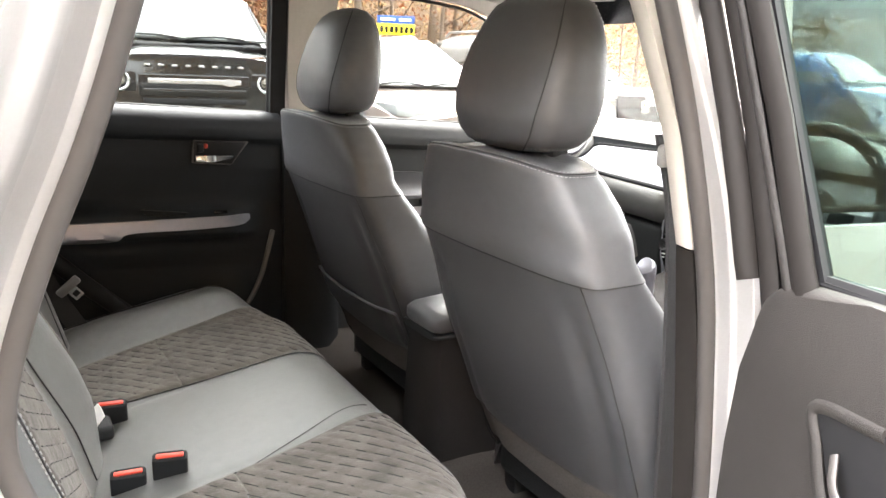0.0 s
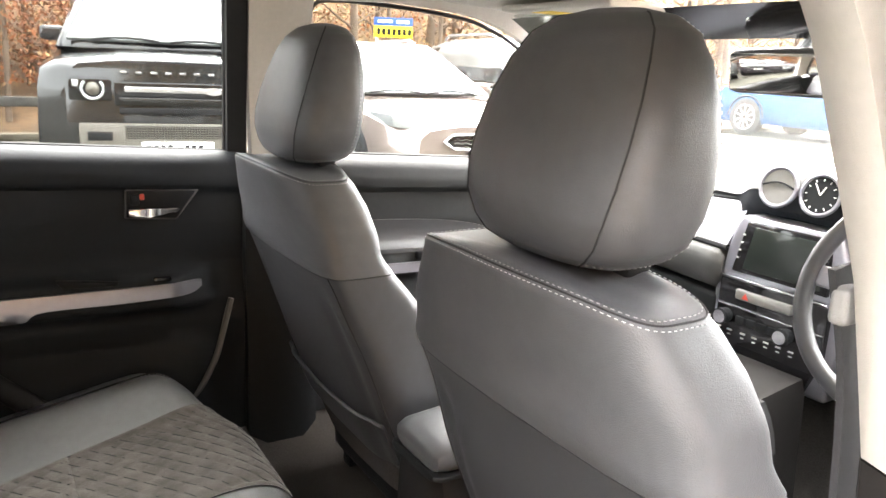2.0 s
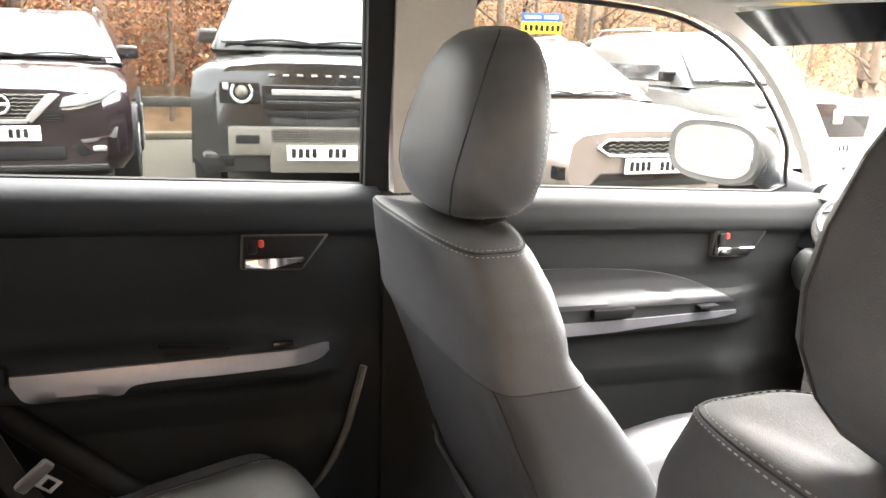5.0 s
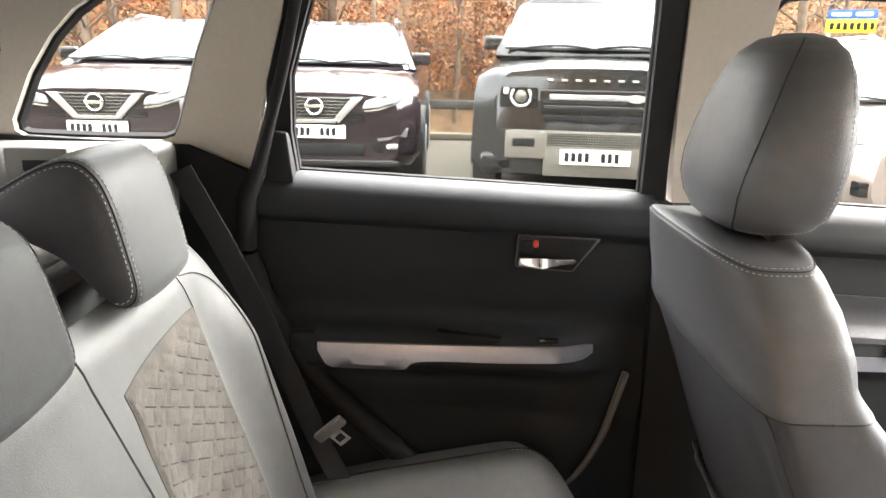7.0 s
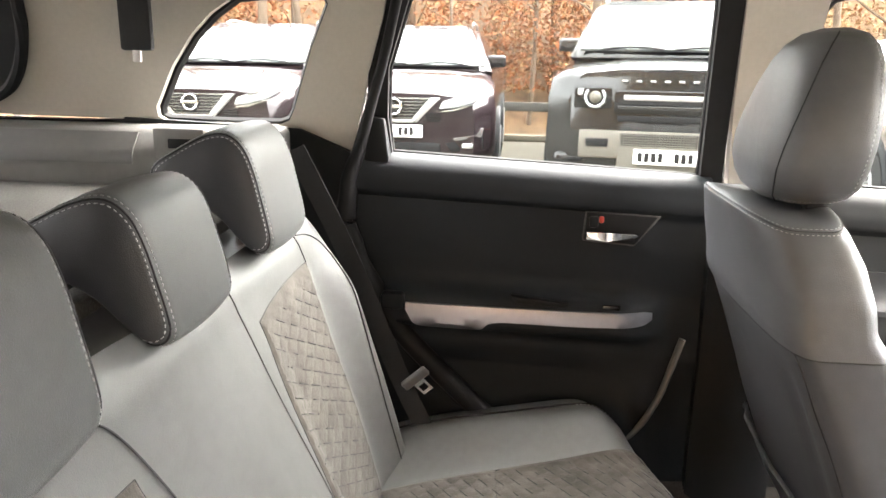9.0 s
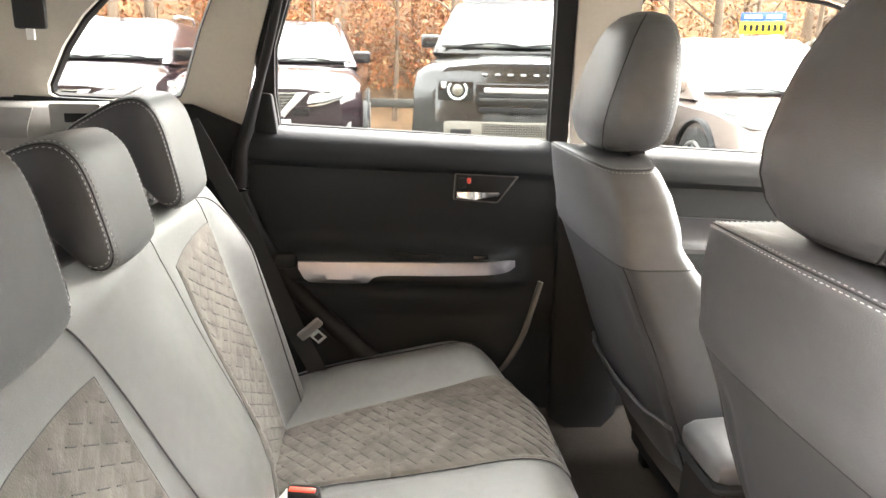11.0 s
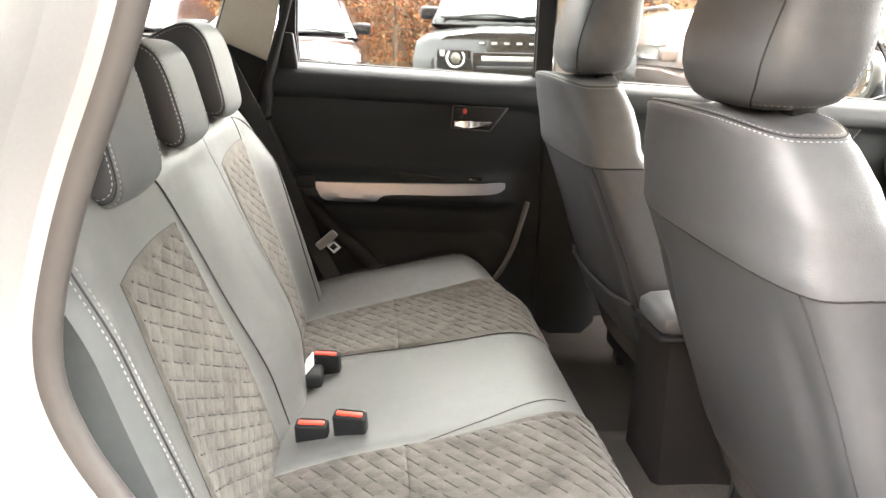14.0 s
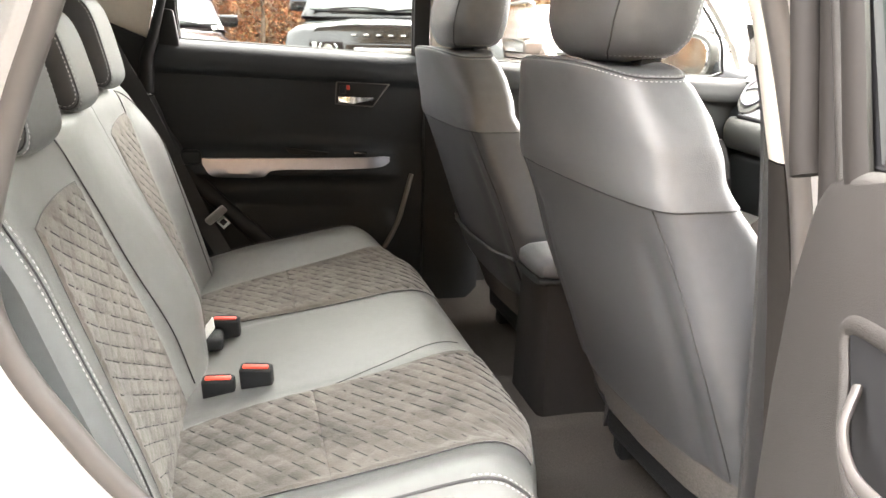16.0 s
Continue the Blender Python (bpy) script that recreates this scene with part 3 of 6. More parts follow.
solid("tailgate_seal", tube([left(p.x, p.y, -0.008) for p in TAIL], 0.012, 8), RUBBER, "thick black seal of the tailgate opening", "door seal", kind="structure")
solid("tailgate_frame", sheet([(p.x, p.y) for p in TAIL] + [(-1.0, 1.42)], [], lambda y, z, d: left(y, z, -0.004 + d), 0.004), PLASTIC, "dark tailgate frame beyond the seal", "tailgate", kind="structure")
slot = thing("ledge_catch", "pale plastic catch plate with a black slot in the quarter ledge", "catch", at=(-0.56, -0.35, 1.09))
part("plate", box(-0.578, -0.552, -0.385, -0.285, 1.080, 1.138, 0.006), PLASTIC_GREY, slot, "pale plate")
part("slot", box(-0.570, -0.5505, -0.356, -0.310, 1.100, 1.119, 0.003), RUBBER, slot, "black slot")


# ---- near side: door opening, seals, open door ----
def near(pts, x=0.0):
    return [(0.655 + 0.058 * smooth01(0.2, 0.6, y) + x, y, z) for y, z in pts]


SEAL_IN = [(0.135, 1.42), (0.095, 1.31), (0.056, 1.19), (0.032, 1.125), (0.004, 1.06), (-0.017, 1.005), (-0.034, 0.95), (-0.042, 0.91), (-0.043, 0.87), (-0.034, 0.83), (-0.018, 0.79), (0.006, 0.745), (0.036, 0.692), (0.08, 0.63), (0.14, 0.56), (0.22, 0.47), (0.32, 0.405), (0.45, 0.38),
           (0.62, 0.375), (0.76, 0.40), (0.80, 0.50), (0.798, 0.618), (0.775, 0.79), (0.745, 0.95), (0.685, 1.13), (0.615, 1.285), (0.55, 1.42)]
seal = curve_through(near(SEAL_IN), 6)
solid("door_seal", tube(seal, 0.0125, 12, flat=0.9, up=(1, 0, 0)), SEAL, "grey rubber seal round the rear door opening", "door seal", kind="structure")
# painted frame round the opening, stepping outwards
def frame_band(name, lo, wide, far, label, mat=PAINT):
    """A painted band outside the seal, from lo to wide (far, at the front) metres beyond it."""
    cen = Vector((0, 0.36, 0.9))
    pts = curve_through(near(SEAL_IN), 6)
    rings = []
    for i, p in enumerate(pts):
        d = (pts[min(i + 1, len(pts) - 1)] - pts[max(0, i - 1)]).normalized()
        o = d.cross(Vector((1, 0, 0)))
        if o.dot(p - cen) < 0:
            o = -o
        o.x = 0
        o.normalize()
        w = smooth01(0.45, 0.60, p.y)
        hi = wide + (far - wide) * w
        x0, x1 = p.x + 0.006, 0.845 - 0.070 * w - 0.04 * w * smooth01(1.0, 1.3, p.z)
        prof = [(lo + (hi - lo) * a, x0 + (x1 - x0) * b) for a, b in ((0, 0), (0.25, 0.06), (0.34, 0.16), (0.42, 0.42), (0.50, 0.50), (0.62, 0.53), (0.72, 0.62), (0.82, 0.92), (0.9, 0.99), (1, 1))]
        prof += [(hi, x1 - 0.03), (lo, x0 - 0.02)]
        rings.append([Vector((x, p.y, p.z)) + o * k for k, x in prof])
    return solid(name, loft(rings), mat, label, "car body", kind="structure")


frame_band("door_frame_paint", 0.003, 0.100, 0.014, "silver painted metal round the rear door opening")
PILLAR = [  # height, then the rear outer, rear inner, front inner and front outer corners in plan
    (0.40, (0.712, 0.800), (0.672, 0.790), (0.665, 0.86), (0.715, 0.86)), (0.62, (0.710, 0.795), (0.669, 0.782), (0.662, 0.85), (0.713, 0.85)), (0.80, (0.707, 0.768), (0.666, 0.762), (0.66, 0.84), (0.71, 0.84)),
    (0.99, (0.703, 0.724), (0.663, 0.738), (0.655, 0.82), (0.708, 0.82)), (1.13, (0.699, 0.684), (0.650, 0.705), (0.642, 0.79), (0.704, 0.77)), (1.28, (0.688, 0.612), (0.628, 0.652), (0.618, 0.75), (0.695, 0.72)),
    (1.42, (0.660, 0.540), (0.590, 0.595), (0.578, 0.70), (0.668, 0.68))]


def pillar_ring(z):
    def at(k):
        return Vector((linear([(r[0], r[k][0]) for r in PILLAR], z), linear([(r[0], r[k][1]) for r in PILLAR], z), z))
    a, b, c, d = at(1), at(2), at(3), at(4)
    return [a, a.lerp(b, 0.2) + Vector((0, -0.004, 0)), a.lerp(b, 0.8) + Vector((-0.001, -0.004, 0)), b + Vector((0, 0.006, 0)), b.lerp(c, 0.3), c, d]


solid("trim_near_pillar", loft([pillar_ring(0.9905 + 0.4295 * k / 16) for k in range(17)]), BEIGE, "beige lining of the near centre pillar", "car trim", kind="structure")
solid("trim_near_pillar_lower", loft([pillar_ring(0.40 + 0.588 * k / 16) for k in range(17)]), FRAME_BROWN, "dark lining of the near lower centre pillar", "car trim", kind="structure")
solid("pillar_cover", sheet([(0.80, 0.42), (0.815, 0.62), (0.79, 0.80), (0.765, 0.95), (0.71, 1.13), (0.64, 1.285), (0.585, 1.42), (0.82, 1.42), (0.83, 1.0), (0.86, 0.42)], [], lambda y, z, d: (0.770 - 0.06 * smooth01(1.0, 1.3, z) + d, y, z), 0.012), PAINT, "silver outer face of the near centre pillar", "car body", kind="structure")
nb = thing("seat_belt", "black driver's seat belt webbing beside the centre pillar", "seat belt", at=(0.67, 0.75, 0.6))
bl = curve_through([(0.632, 0.735, 1.13), (0.640, 0.765, 1.02), (0.648, 0.785, 0.80), (0.652, 0.80, 0.55), (0.654, 0.81, 0.42)], 6)
part("webbing", loft([[p + Vector((0.006, -0.026, 0)), p + Vector((0.0, -0.026, 0)), p + Vector((-0.006, 0.022, 0)), p + Vector((-0.004, 0.022, 0))] for p in bl]), WEBBING, nb, "black webbing")
part("belt_guide", box(0.634, 0.650, 0.712, 0.738, 1.088, 1.118, 0.006, 3), PLASTIC_GREY, nb, "grey belt guide")

# open rear door, swung out from its hinges
od = thing("door_3", "open silver rear door with dark lining and window", "car door", kind="structure")
HINGE = pose(0.885, 0.613, 0, 0, 0, -23.5)


def open_at(u, z, d=0.0):
    """u runs from the hinge outwards, d towards the seats."""
    return HINGE @ Vector((u, -d, z))


def on_open(bm):
    for v in bm.verts:
        v.co = open_at(v.co.y, v.co.z, v.co.x)
    return bm


lin = [(0.03, 0.50), (0.0, 0.62), (-0.010, 0.74), (-0.011, 0.833), (-0.004, 0.92), (0.004, 0.975), (0.014, 1.000), (0.030, 1.016), (0.07, 1.030), (0.16, 1.040), (0.45, 1.055), (0.80, 1.07), (0.84, 0.98), (0.76, 0.72), (0.56, 0.50)]
# lining colour includes the outdoor light that falls on the open door
part("door_panel", on_open(prism(lin, "x", -0.03, 0.012, 0.014, 4)), OPEN_LINING_LIT, od, "dark moulded door lining with daylight put into its colour")
hb = part("recess", on_open(prism([(0.118, 0.938), (0.275, 0.965), (0.262, 0.870), (0.190, 0.850), (0.160, 0.862)], "x", 0.0, 0.0145, 0.004, 3)), RUBBER, od, "dark handle pocket")
part("handle_bezel", on_open(tube(curve_through([(0.013, 0.200, 0.951), (0.014, 0.122, 0.938), (0.016, 0.133, 0.905), (0.018, 0.155, 0.865), (0.018, 0.190, 0.848), (0.016, 0.265, 0.868)], 8), 0.0065, 10, flat=0.6, up=(1, 0, 0))), OPEN_LINING_LIT, hb, "moulded rim of the handle pocket")
part("lever", on_open(tube(curve_through([(0.018, 0.158, 0.912), (0.030, 0.178, 0.893), (0.034, 0.210, 0.882), (0.030, 0.250, 0.884)], 6), 0.005, 10, flat=0.6, up=(1, 0, 0))), SEAL, hb, "grey release lever")
part("outer_skin", on_open(prism([(0.0, 0.40), (-0.045, 0.70), (-0.05, 1.0), (0.30, 1.045), (0.82, 1.075), (0.87, 0.98), (0.80, 0.75), (0.56, 0.40)], "x", -0.13, -0.034, 0.01)), PAINT, od, "silver painted outer skin")
part("window_frame", on_open(sheet([(0.0, 1.008), (-0.060, 1.143), (-0.150, 1.289), (-0.27, 1.50), (0.66, 1.52), (0.82, 1.20), (0.84, 1.068), (0.4, 1.050)], [[(0.080, 1.036), (0.012, 1.151), (-0.064, 1.282), (-0.135, 1.42), (0.63, 1.43), (0.76, 1.19), (0.78, 1.07), (0.4, 1.055)]],
     lambda y, z, d: (-0.004 - d, y, z), 0.010)), RUBBER, od, "black window frame")
part("frame_strip", on_open(tube([(0.006, 0.062, 0.99), (0.006, 0.034, 1.04), (0.006, -0.039, 1.165), (0.006, -0.106, 1.277), (0.006, -0.24, 1.50)], 0.006, 10, flat=0.6, up=(1, 0, 0))), OPEN_LINING_LIT, od, "lighter grey bead along the window frame")
part("frame_channel", on_open(tube([(0.004, 0.088, 0.99), (0.004, 0.056, 1.045), (0.004, -0.008, 1.167), (0.004, -0.076, 1.276), (0.004, -0.21, 1.50)], 0.016, 10, flat=0.5, up=(1, 0, 0))), FRAME_BROWN, od, "dark grey glass channel")
part("frame_inner", on_open(tube([(0.002, 0.024, 0.98), (0.002, 0.008, 1.02), (0.002, -0.058, 1.162), (0.002, -0.128, 1.279), (0.002, -0.26, 1.50)], 0.014, 10, flat=0.5, up=(1, 0, 0))), FRAME_BROWN, od, "dark grey inner frame")
part("frame_seal", on_open(tube([(0.012, -0.010, 1.012), (0.014, -0.016, 1.03), (0.014, -0.044, 1.09), (0.014, -0.082, 1.161), (0.014, -0.157, 1.281), (0.014, -0.29, 1.50)], 0.012, 10)), FRAME_BROWN, od, "black rubber seal on the door frame")
part("pane", on_open(sheet([(0.075, 1.03), (0.006, 1.151), (-0.07, 1.282), (-0.14, 1.425), (0.64, 1.435), (0.77, 1.19), (0.79, 1.06), (0.4, 1.045)], [], lambda y, z, d: (-0.010 - d, y, z), 0.003)), GLASS_TINT, od, "green tinted glass").visible_shadow = False
part("waist_seal", on_open(tube([(-0.012, 0.07, 1.032), (-0.012, 0.3, 1.050), (-0.012, 0.80, 1.072)], 0.009, 6)), RUBBER, od, "black waist seal")

# striker on the near door frame
stk = thing("door_striker", "dark steel door striker on the painted frame", "door striker", at=(0.80, -0.085, 0.875))
part("plate", box(0.79, 0.80, -0.110, -0.065, 0.845, 0.905, 0.006), SEAL, stk, "dark steel plate")
part("loop", tube(curve_through([(0.795, -0.088, 0.855), (0.830, -0.088, 0.857), (0.838, -0.088, 0.875), (0.830, -0.088, 0.893), (0.795, -0.088, 0.895)], 5), 0.005, 8), CHROME, stk, "steel loop")


# ---- front seats ----
SEAT_W = [(0.36, 0.225), (0.45, 0.245), (0.55, 0.262), (0.70, 0.266), (0.78, 0.258), (0.85, 0.246), (0.925, 0.236), (1.0, 0.222), (1.035, 0.209), (1.06, 0.193), (1.085, 0.172)]
SEAT_FRONT = [(0.36, 1.02), (0.5, 0.985), (0.6, 0.955), (0.7, 0.918), (0.79, 0.873), (0.873, 0.810), (0.93, 0.760), (0.948, 0.748), (0.983, 0.746), (1.037, 0.735), (1.07, 0.720), (1.085, 0.705)]


def seat_rear(z):
    return 0.642 - 0.28 * (z - 0.92) if z > 0.92 else 0.642 + 0.39 * (0.92 - z)


def seat_depth(z):
    return linear(SEAT_FRONT, z) - seat_rear(z)


def seat_point(cx, z, t, grow=0.0):
    """A point of the seat back's skin at height z and angle t (turns, 0.75 is straight behind)."""
    a = 2 * math.pi * t
    c, s = math.cos(a), math.sin(a)
    w, d = linear(SEAT_W, z), seat_depth(z) / 2
    n = 6.5 - 2.0 * smooth01(0.925, 0.955, z) - 1.5 * smooth01(0.97, 1.07, z) if s < 0 else 5.5
    x = (w + grow) * math.copysign(abs(c) ** (2 / n), c)
    y = (d + grow) * math.copysign(abs(s) ** (2 / n), s)
    k = abs(x) / w
    if s < 0:
        y -= (0.010 + 0.012 * smooth01(0.92, 0.70, z)) * max(0.0, 1 - k * k) * abs(s)
        low = smooth01(0.90, 0.82, z)
        y += low * (0.006 * math.exp(-((k - 0.74) / 0.07) ** 2) + 0.0045 * noise.noise((x * 7, z * 5, cx * 10)) + 0.002 * noise.noise((x * 22, z * 7, cx * 4)))
        y -= 0.004 * math.exp(-((z - 0.945) / 0.03) ** 2)
    y += 0.0015 * noise.noise((x * 12 + cx, z * 9, s))
    drop = 0.020 * (abs(x) / 0.19) ** 3 * smooth01(0.95, 1.08, z)
    return Vector((cx + x, seat_rear(z) + d + y, z - drop))


def seat_skin(cx, z0, z1, n, grow=0.0, round_top=False):
    zs = [z0 + (z1 - z0) * i / n for i in range(n + 1)]
    rings = [[seat_point(cx, z, k / 96, grow) for k in range(96)] for z in zs]
    if round_top:
        mid = sum(rings[-1], Vector()) / 96
        for k, lift in ((0.99, 0.0035), (0.965, 0.0065), (0.91, 0.009), (0.78, 0.011), (0.5, 0.012), (0.2, 0.012)):
            rings.append([mid + (p - mid) * k + Vector((0, 0, lift)) for p in rings[len(zs) - 1]])
    return loft(rings)


def seat_cushion(cx):
    def at(u, v):
        prof = curve_at([(0.86, 0.50), (0.95, 0.525), (1.10, 0.545), (1.25, 0.565), (1.33, 0.555), (1.36, 0.50), (1.355, 0.42)], v)
        w = 0.235
        edge = max(0, abs(u) - 0.78) / 0.22
        return (cx + w * u, prof[0], prof[1] + 0.03 * smooth01(0.45, 0.75, abs(u)) - 0.10 * edge ** 2.2)
    return field(-1, 1, 28, 0, 1, 30, at, (0, 0, -0.08))


def curve_at(pts, v):
    p = curve_through([(a, b, 0) for a, b in pts], 6)
    k = v * (len(p) - 1)
    i = min(int(k), len(p) - 2)
    q = p[i].lerp(p[i + 1], k - i)
    return q.x, q.y


HEAD_RINGS = [  # z, half width, half depth, middle y, squareness
    (1.082, 0.052, 0.026, 0.688, 2.2), (1.086, 0.086, 0.046, 0.689, 2.5), (1.095, 0.106, 0.060, 0.691, 2.8), (1.110, 0.121, 0.067, 0.692, 3.1), (1.135, 0.1315, 0.0715, 0.692, 3.3),
    (1.165, 0.1355, 0.0715, 0.695, 3.4), (1.200, 0.134, 0.069, 0.701, 3.3), (1.240, 0.126, 0.063, 0.708, 3.1), (1.275, 0.112, 0.055, 0.714, 2.9), (1.299, 0.096, 0.045, 0.718, 2.7), (1.314, 0.070, 0.032, 0.722, 2.5), (1.321, 0.034, 0.015, 0.724, 2.2)]


def head_point(cx, i, t, grow=0.0):
    z, a, b, y, n = HEAD_RINGS[i] if isinstance(i, int) else [HEAD_RINGS[int(i)][k] + (HEAD_RINGS[min(int(i) + 1, len(HEAD_RINGS) - 1)][k] - HEAD_RINGS[int(i)][k]) * (i - int(i)) for k in range(5)]
    g = 2 * math.pi * t
    c, s = math.cos(g), math.sin(g)
    return Vector((cx + (a + grow) * math.copysign(abs(c) ** (2 / n), c), y + (b + grow) * math.copysign(abs(s) ** (2 / n), s), z))


def front_seat(cx, name_label, with_pocket):
    top = thing("front_seat", name_label, "car seat", group="front seats", at=(cx, 0.9, 0.31))
    # same leather as the cap, with the lower back's shade put into its colour
    low = part("backrest_lower", seat_skin(cx, 0.535, 0.918, 40), LEATHER_DARK, top, "leather lower back with shade put into its colour")
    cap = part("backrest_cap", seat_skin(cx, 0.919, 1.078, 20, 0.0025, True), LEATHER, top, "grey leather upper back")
    part("seam", tube([seat_point(cx, 0.918, k / 96, 0.0008) for k in range(97)], 0.0016, 5), SEAM, cap)
    for t in (0.625, 0.875):
        part("seam", tube([seat_point(cx, 0.54 + (0.918 - 0.54) * k / 40, t, 0.0004) for k in range(41)], 0.0011, 5), SEAM, low)
    # piped top edge with two rows of white thread
    base = [seat_point(cx, 1.078, k / 200, 0.0025) for k in range(201)]
    mid = sum(base[:-1], Vector()) / 200

    def rim(k, lift):
        return [mid + (p - mid) * k + Vector((0, 0, lift)) for p in base]
    part("piping", tube(rim(0.974, 0.0064), 0.0009, 6), SEAM, cap)
    for k, lift in ((0.995, 0.0030), (0.948, 0.0086)):
        part("stitching", stitches(rim(k, lift), 0.0005, 0.0036, 0.0028, 0.00055), STITCH, cap, "white thread stitching", kind="stuff")
    part("cushion", seat_cushion(cx), LEATHER_BLACK, top, "grey leather seat cushion")
    flap = [[seat_point(cx, z, k / 64, -0.004) for k in range(64)] for z in (0.455, 0.47, 0.50, 0.54)]
    part("carpet_flap", loft(flap), FLAP_CLOTH, top, "grey carpet flap under the back")
    part("tilt_lever", tube(curve_through([(cx - 0.225, 0.84, 0.55), (cx - 0.235, 0.835, 0.51), (cx - 0.228, 0.84, 0.46), (cx - 0.20, 0.85, 0.43)], 5), 0.010, 8), PLASTIC, top, "black hinge cover")
    part("base", box(cx - 0.20, cx + 0.20, 0.84, 1.28, 0.37, 0.47, 0.02), PLASTIC, top, "black seat base")
    for dx in (-0.19, 0.19):
        part("runner", box(cx + dx - 0.02, cx + dx + 0.02, 0.87, 1.36, 0.312, 0.37, 0.006), PLASTIC, top)
    # pocket on the back
    def pocket(u, v):
        z = 0.55 + 0.085 * v
        p = seat_point(cx, z, 0.75 + u * 0.105)
        return p + Vector((0, -0.006 - 0.006 * (1 - u * u) * v, 0))
    if with_pocket:
        part("back_pocket", field(-1, 1, 20, 0, 1, 14, pocket, (0, 0.004, 0)), LEATHER_DARK, low, "stitched map pocket")
        part("pocket_edge", tube([pocket(-1 + 0.1 * k, 1.0) for k in range(21)], 0.004, 6), LEATHER, low)
    # headrest
    head = part("headrest", loft([[head_point(cx, i / 3, k / 64) for k in range(64)] for i in range(3 * (len(HEAD_RINGS) - 1) + 1)]), LEATHER, top, "rounded grey leather headrest")
    for s in (-1, 1):
        part("seam", tube([head_point(cx, 1 + k * 0.2, 0.75 + s * (0.107 + 0.062 * (k / 46) ** 1.6), 0.0004) for k in range(47)], 0.0011, 5), SEAM, head)
    for t in (0.065, 0.435):
        part("stitching", stitches([head_point(cx, 1 + k * 0.1, t, 0.0008) for k in range(91)], 0.0006, 0.0034, 0.0032, 0.0006), STITCH, head, "white thread stitching", kind="stuff")
    for a, b in ((0.855, 1.06), (0.44, 0.645)):
        part("stitching", stitches([head_point(cx, 1.5, a + (b - a) * k / 40, 0.0008) for k in range(41)], 0.0006, 0.0034, 0.0032, 0.0006), STITCH, head, "white thread stitching", kind="stuff")
    for dx in (-0.07, 0.07):
        part("headrest_post", tube([(cx + dx, 0.700, 1.04), (cx + dx, 0.695, 1.10)], 0.006, 10), CHROME, top, "steel headrest post")
        part("post_guide", box(cx + dx - 0.020, cx + dx + 0.020, 0.683, 0.715, 1.075, 1.094, 0.006), PLASTIC, top)
    # sewn side tag
    side = 1 if cx > 0 else -1
    tag = [seat_point(cx, z, 0.075 if cx > 0 else 0.425) for z in (0.955, 0.975, 0.995, 1.012)]
    part("side_tag", loft([[p + Vector((side * dx, dy, 0)) for dx, dy in ((-0.003, -0.009), (0.0035, -0.009), (0.0035, 0.007), (-0.003, 0.007))] for p in tag]), RUBBER, cap, "black sewn label")
    return top


DRIVER, PASSENGER = 0.374, -0.357
front_seat(DRIVER, "driver's seat in grey leather with white stitching", False)
front_seat(PASSENGER, "front passenger seat in grey leather with back pocket", True)


# ---- rear bench ----
BENCH = [(0.03, 0.470), (0.07, 0.487), (0.17, 0.512), (0.27, 0.530), (0.40, 0.552), (0.49, 0.566), (0.545, 0.564), (0.578, 0.545), (0.594, 0.505), (0.598, 0.45), (0.590, 0.38), (0.575, 0.34)]
BENCH_LINE = curve_through([(y, z, 0) for y, z in BENCH], 10)


def bench_at(x, v, lift=0.0):
    k = v * (len(BENCH_LINE) - 1)
    i = min(int(k), len(BENCH_LINE) - 2)
    p = BENCH_LINE[i].lerp(BENCH_LINE[i + 1], k - i)
    d = (BENCH_LINE[i + 1] - BENCH_LINE[i]).normalized()
    a = abs(x - MID)
    top = max(0.0, d.x)
    z = p.y + top * (0.052 * smooth01(0.45, 0.585, a) * (1 - 0.35 * smooth01(0.35, 0.6, v)) - 0.55 * max(0.0, a - 0.585) ** 1.3 - 0.004 * math.exp(-((a - 0.185) / 0.012) ** 2))
    z += top * 0.003 * noise.noise((x * 6, v * 5, 3))
    y = p.x - (0.062 * smooth01(0.36, 0.60, a) + 0.9 * max(0.0, a - 0.56) ** 1.6) * smooth01(0.25, 0.6, v)
    return Vector((x, y + (1 - top) * lift, z + top * lift))


bench = thing("rear_bench", "rear bench seat in grey leather with quilted suede panels", "car seat", at=(MID, 0.3, 0.31))
# v runs from the back of the cushion over its front edge
V_EDGE = 0.66
BENCH_V = [(BENCH_LINE[i].x, i / (len(BENCH_LINE) - 1)) for i in range(int(len(BENCH_LINE) * 0.75))]


def bench_patch(x0, x1, nx, v0, v1, nv, lift=0.0, fun=None):
    def at(u, v):
        a, b = (x0(v), x1(v)) if callable(x0) else (x0, x1)
        x = a + (b - a) * u
        p = bench_at(x, v, lift)
        return p + Vector((0, 0, fun(x, p.y, u, v))) if fun else p
    return field(0, 1, nx, v0, v1, nv, at)


BENCH_QUILT = ((-56, 0.022), (50, 0.030))
BACK_QUILT = ((-27, 0.022), (32, 0.030))


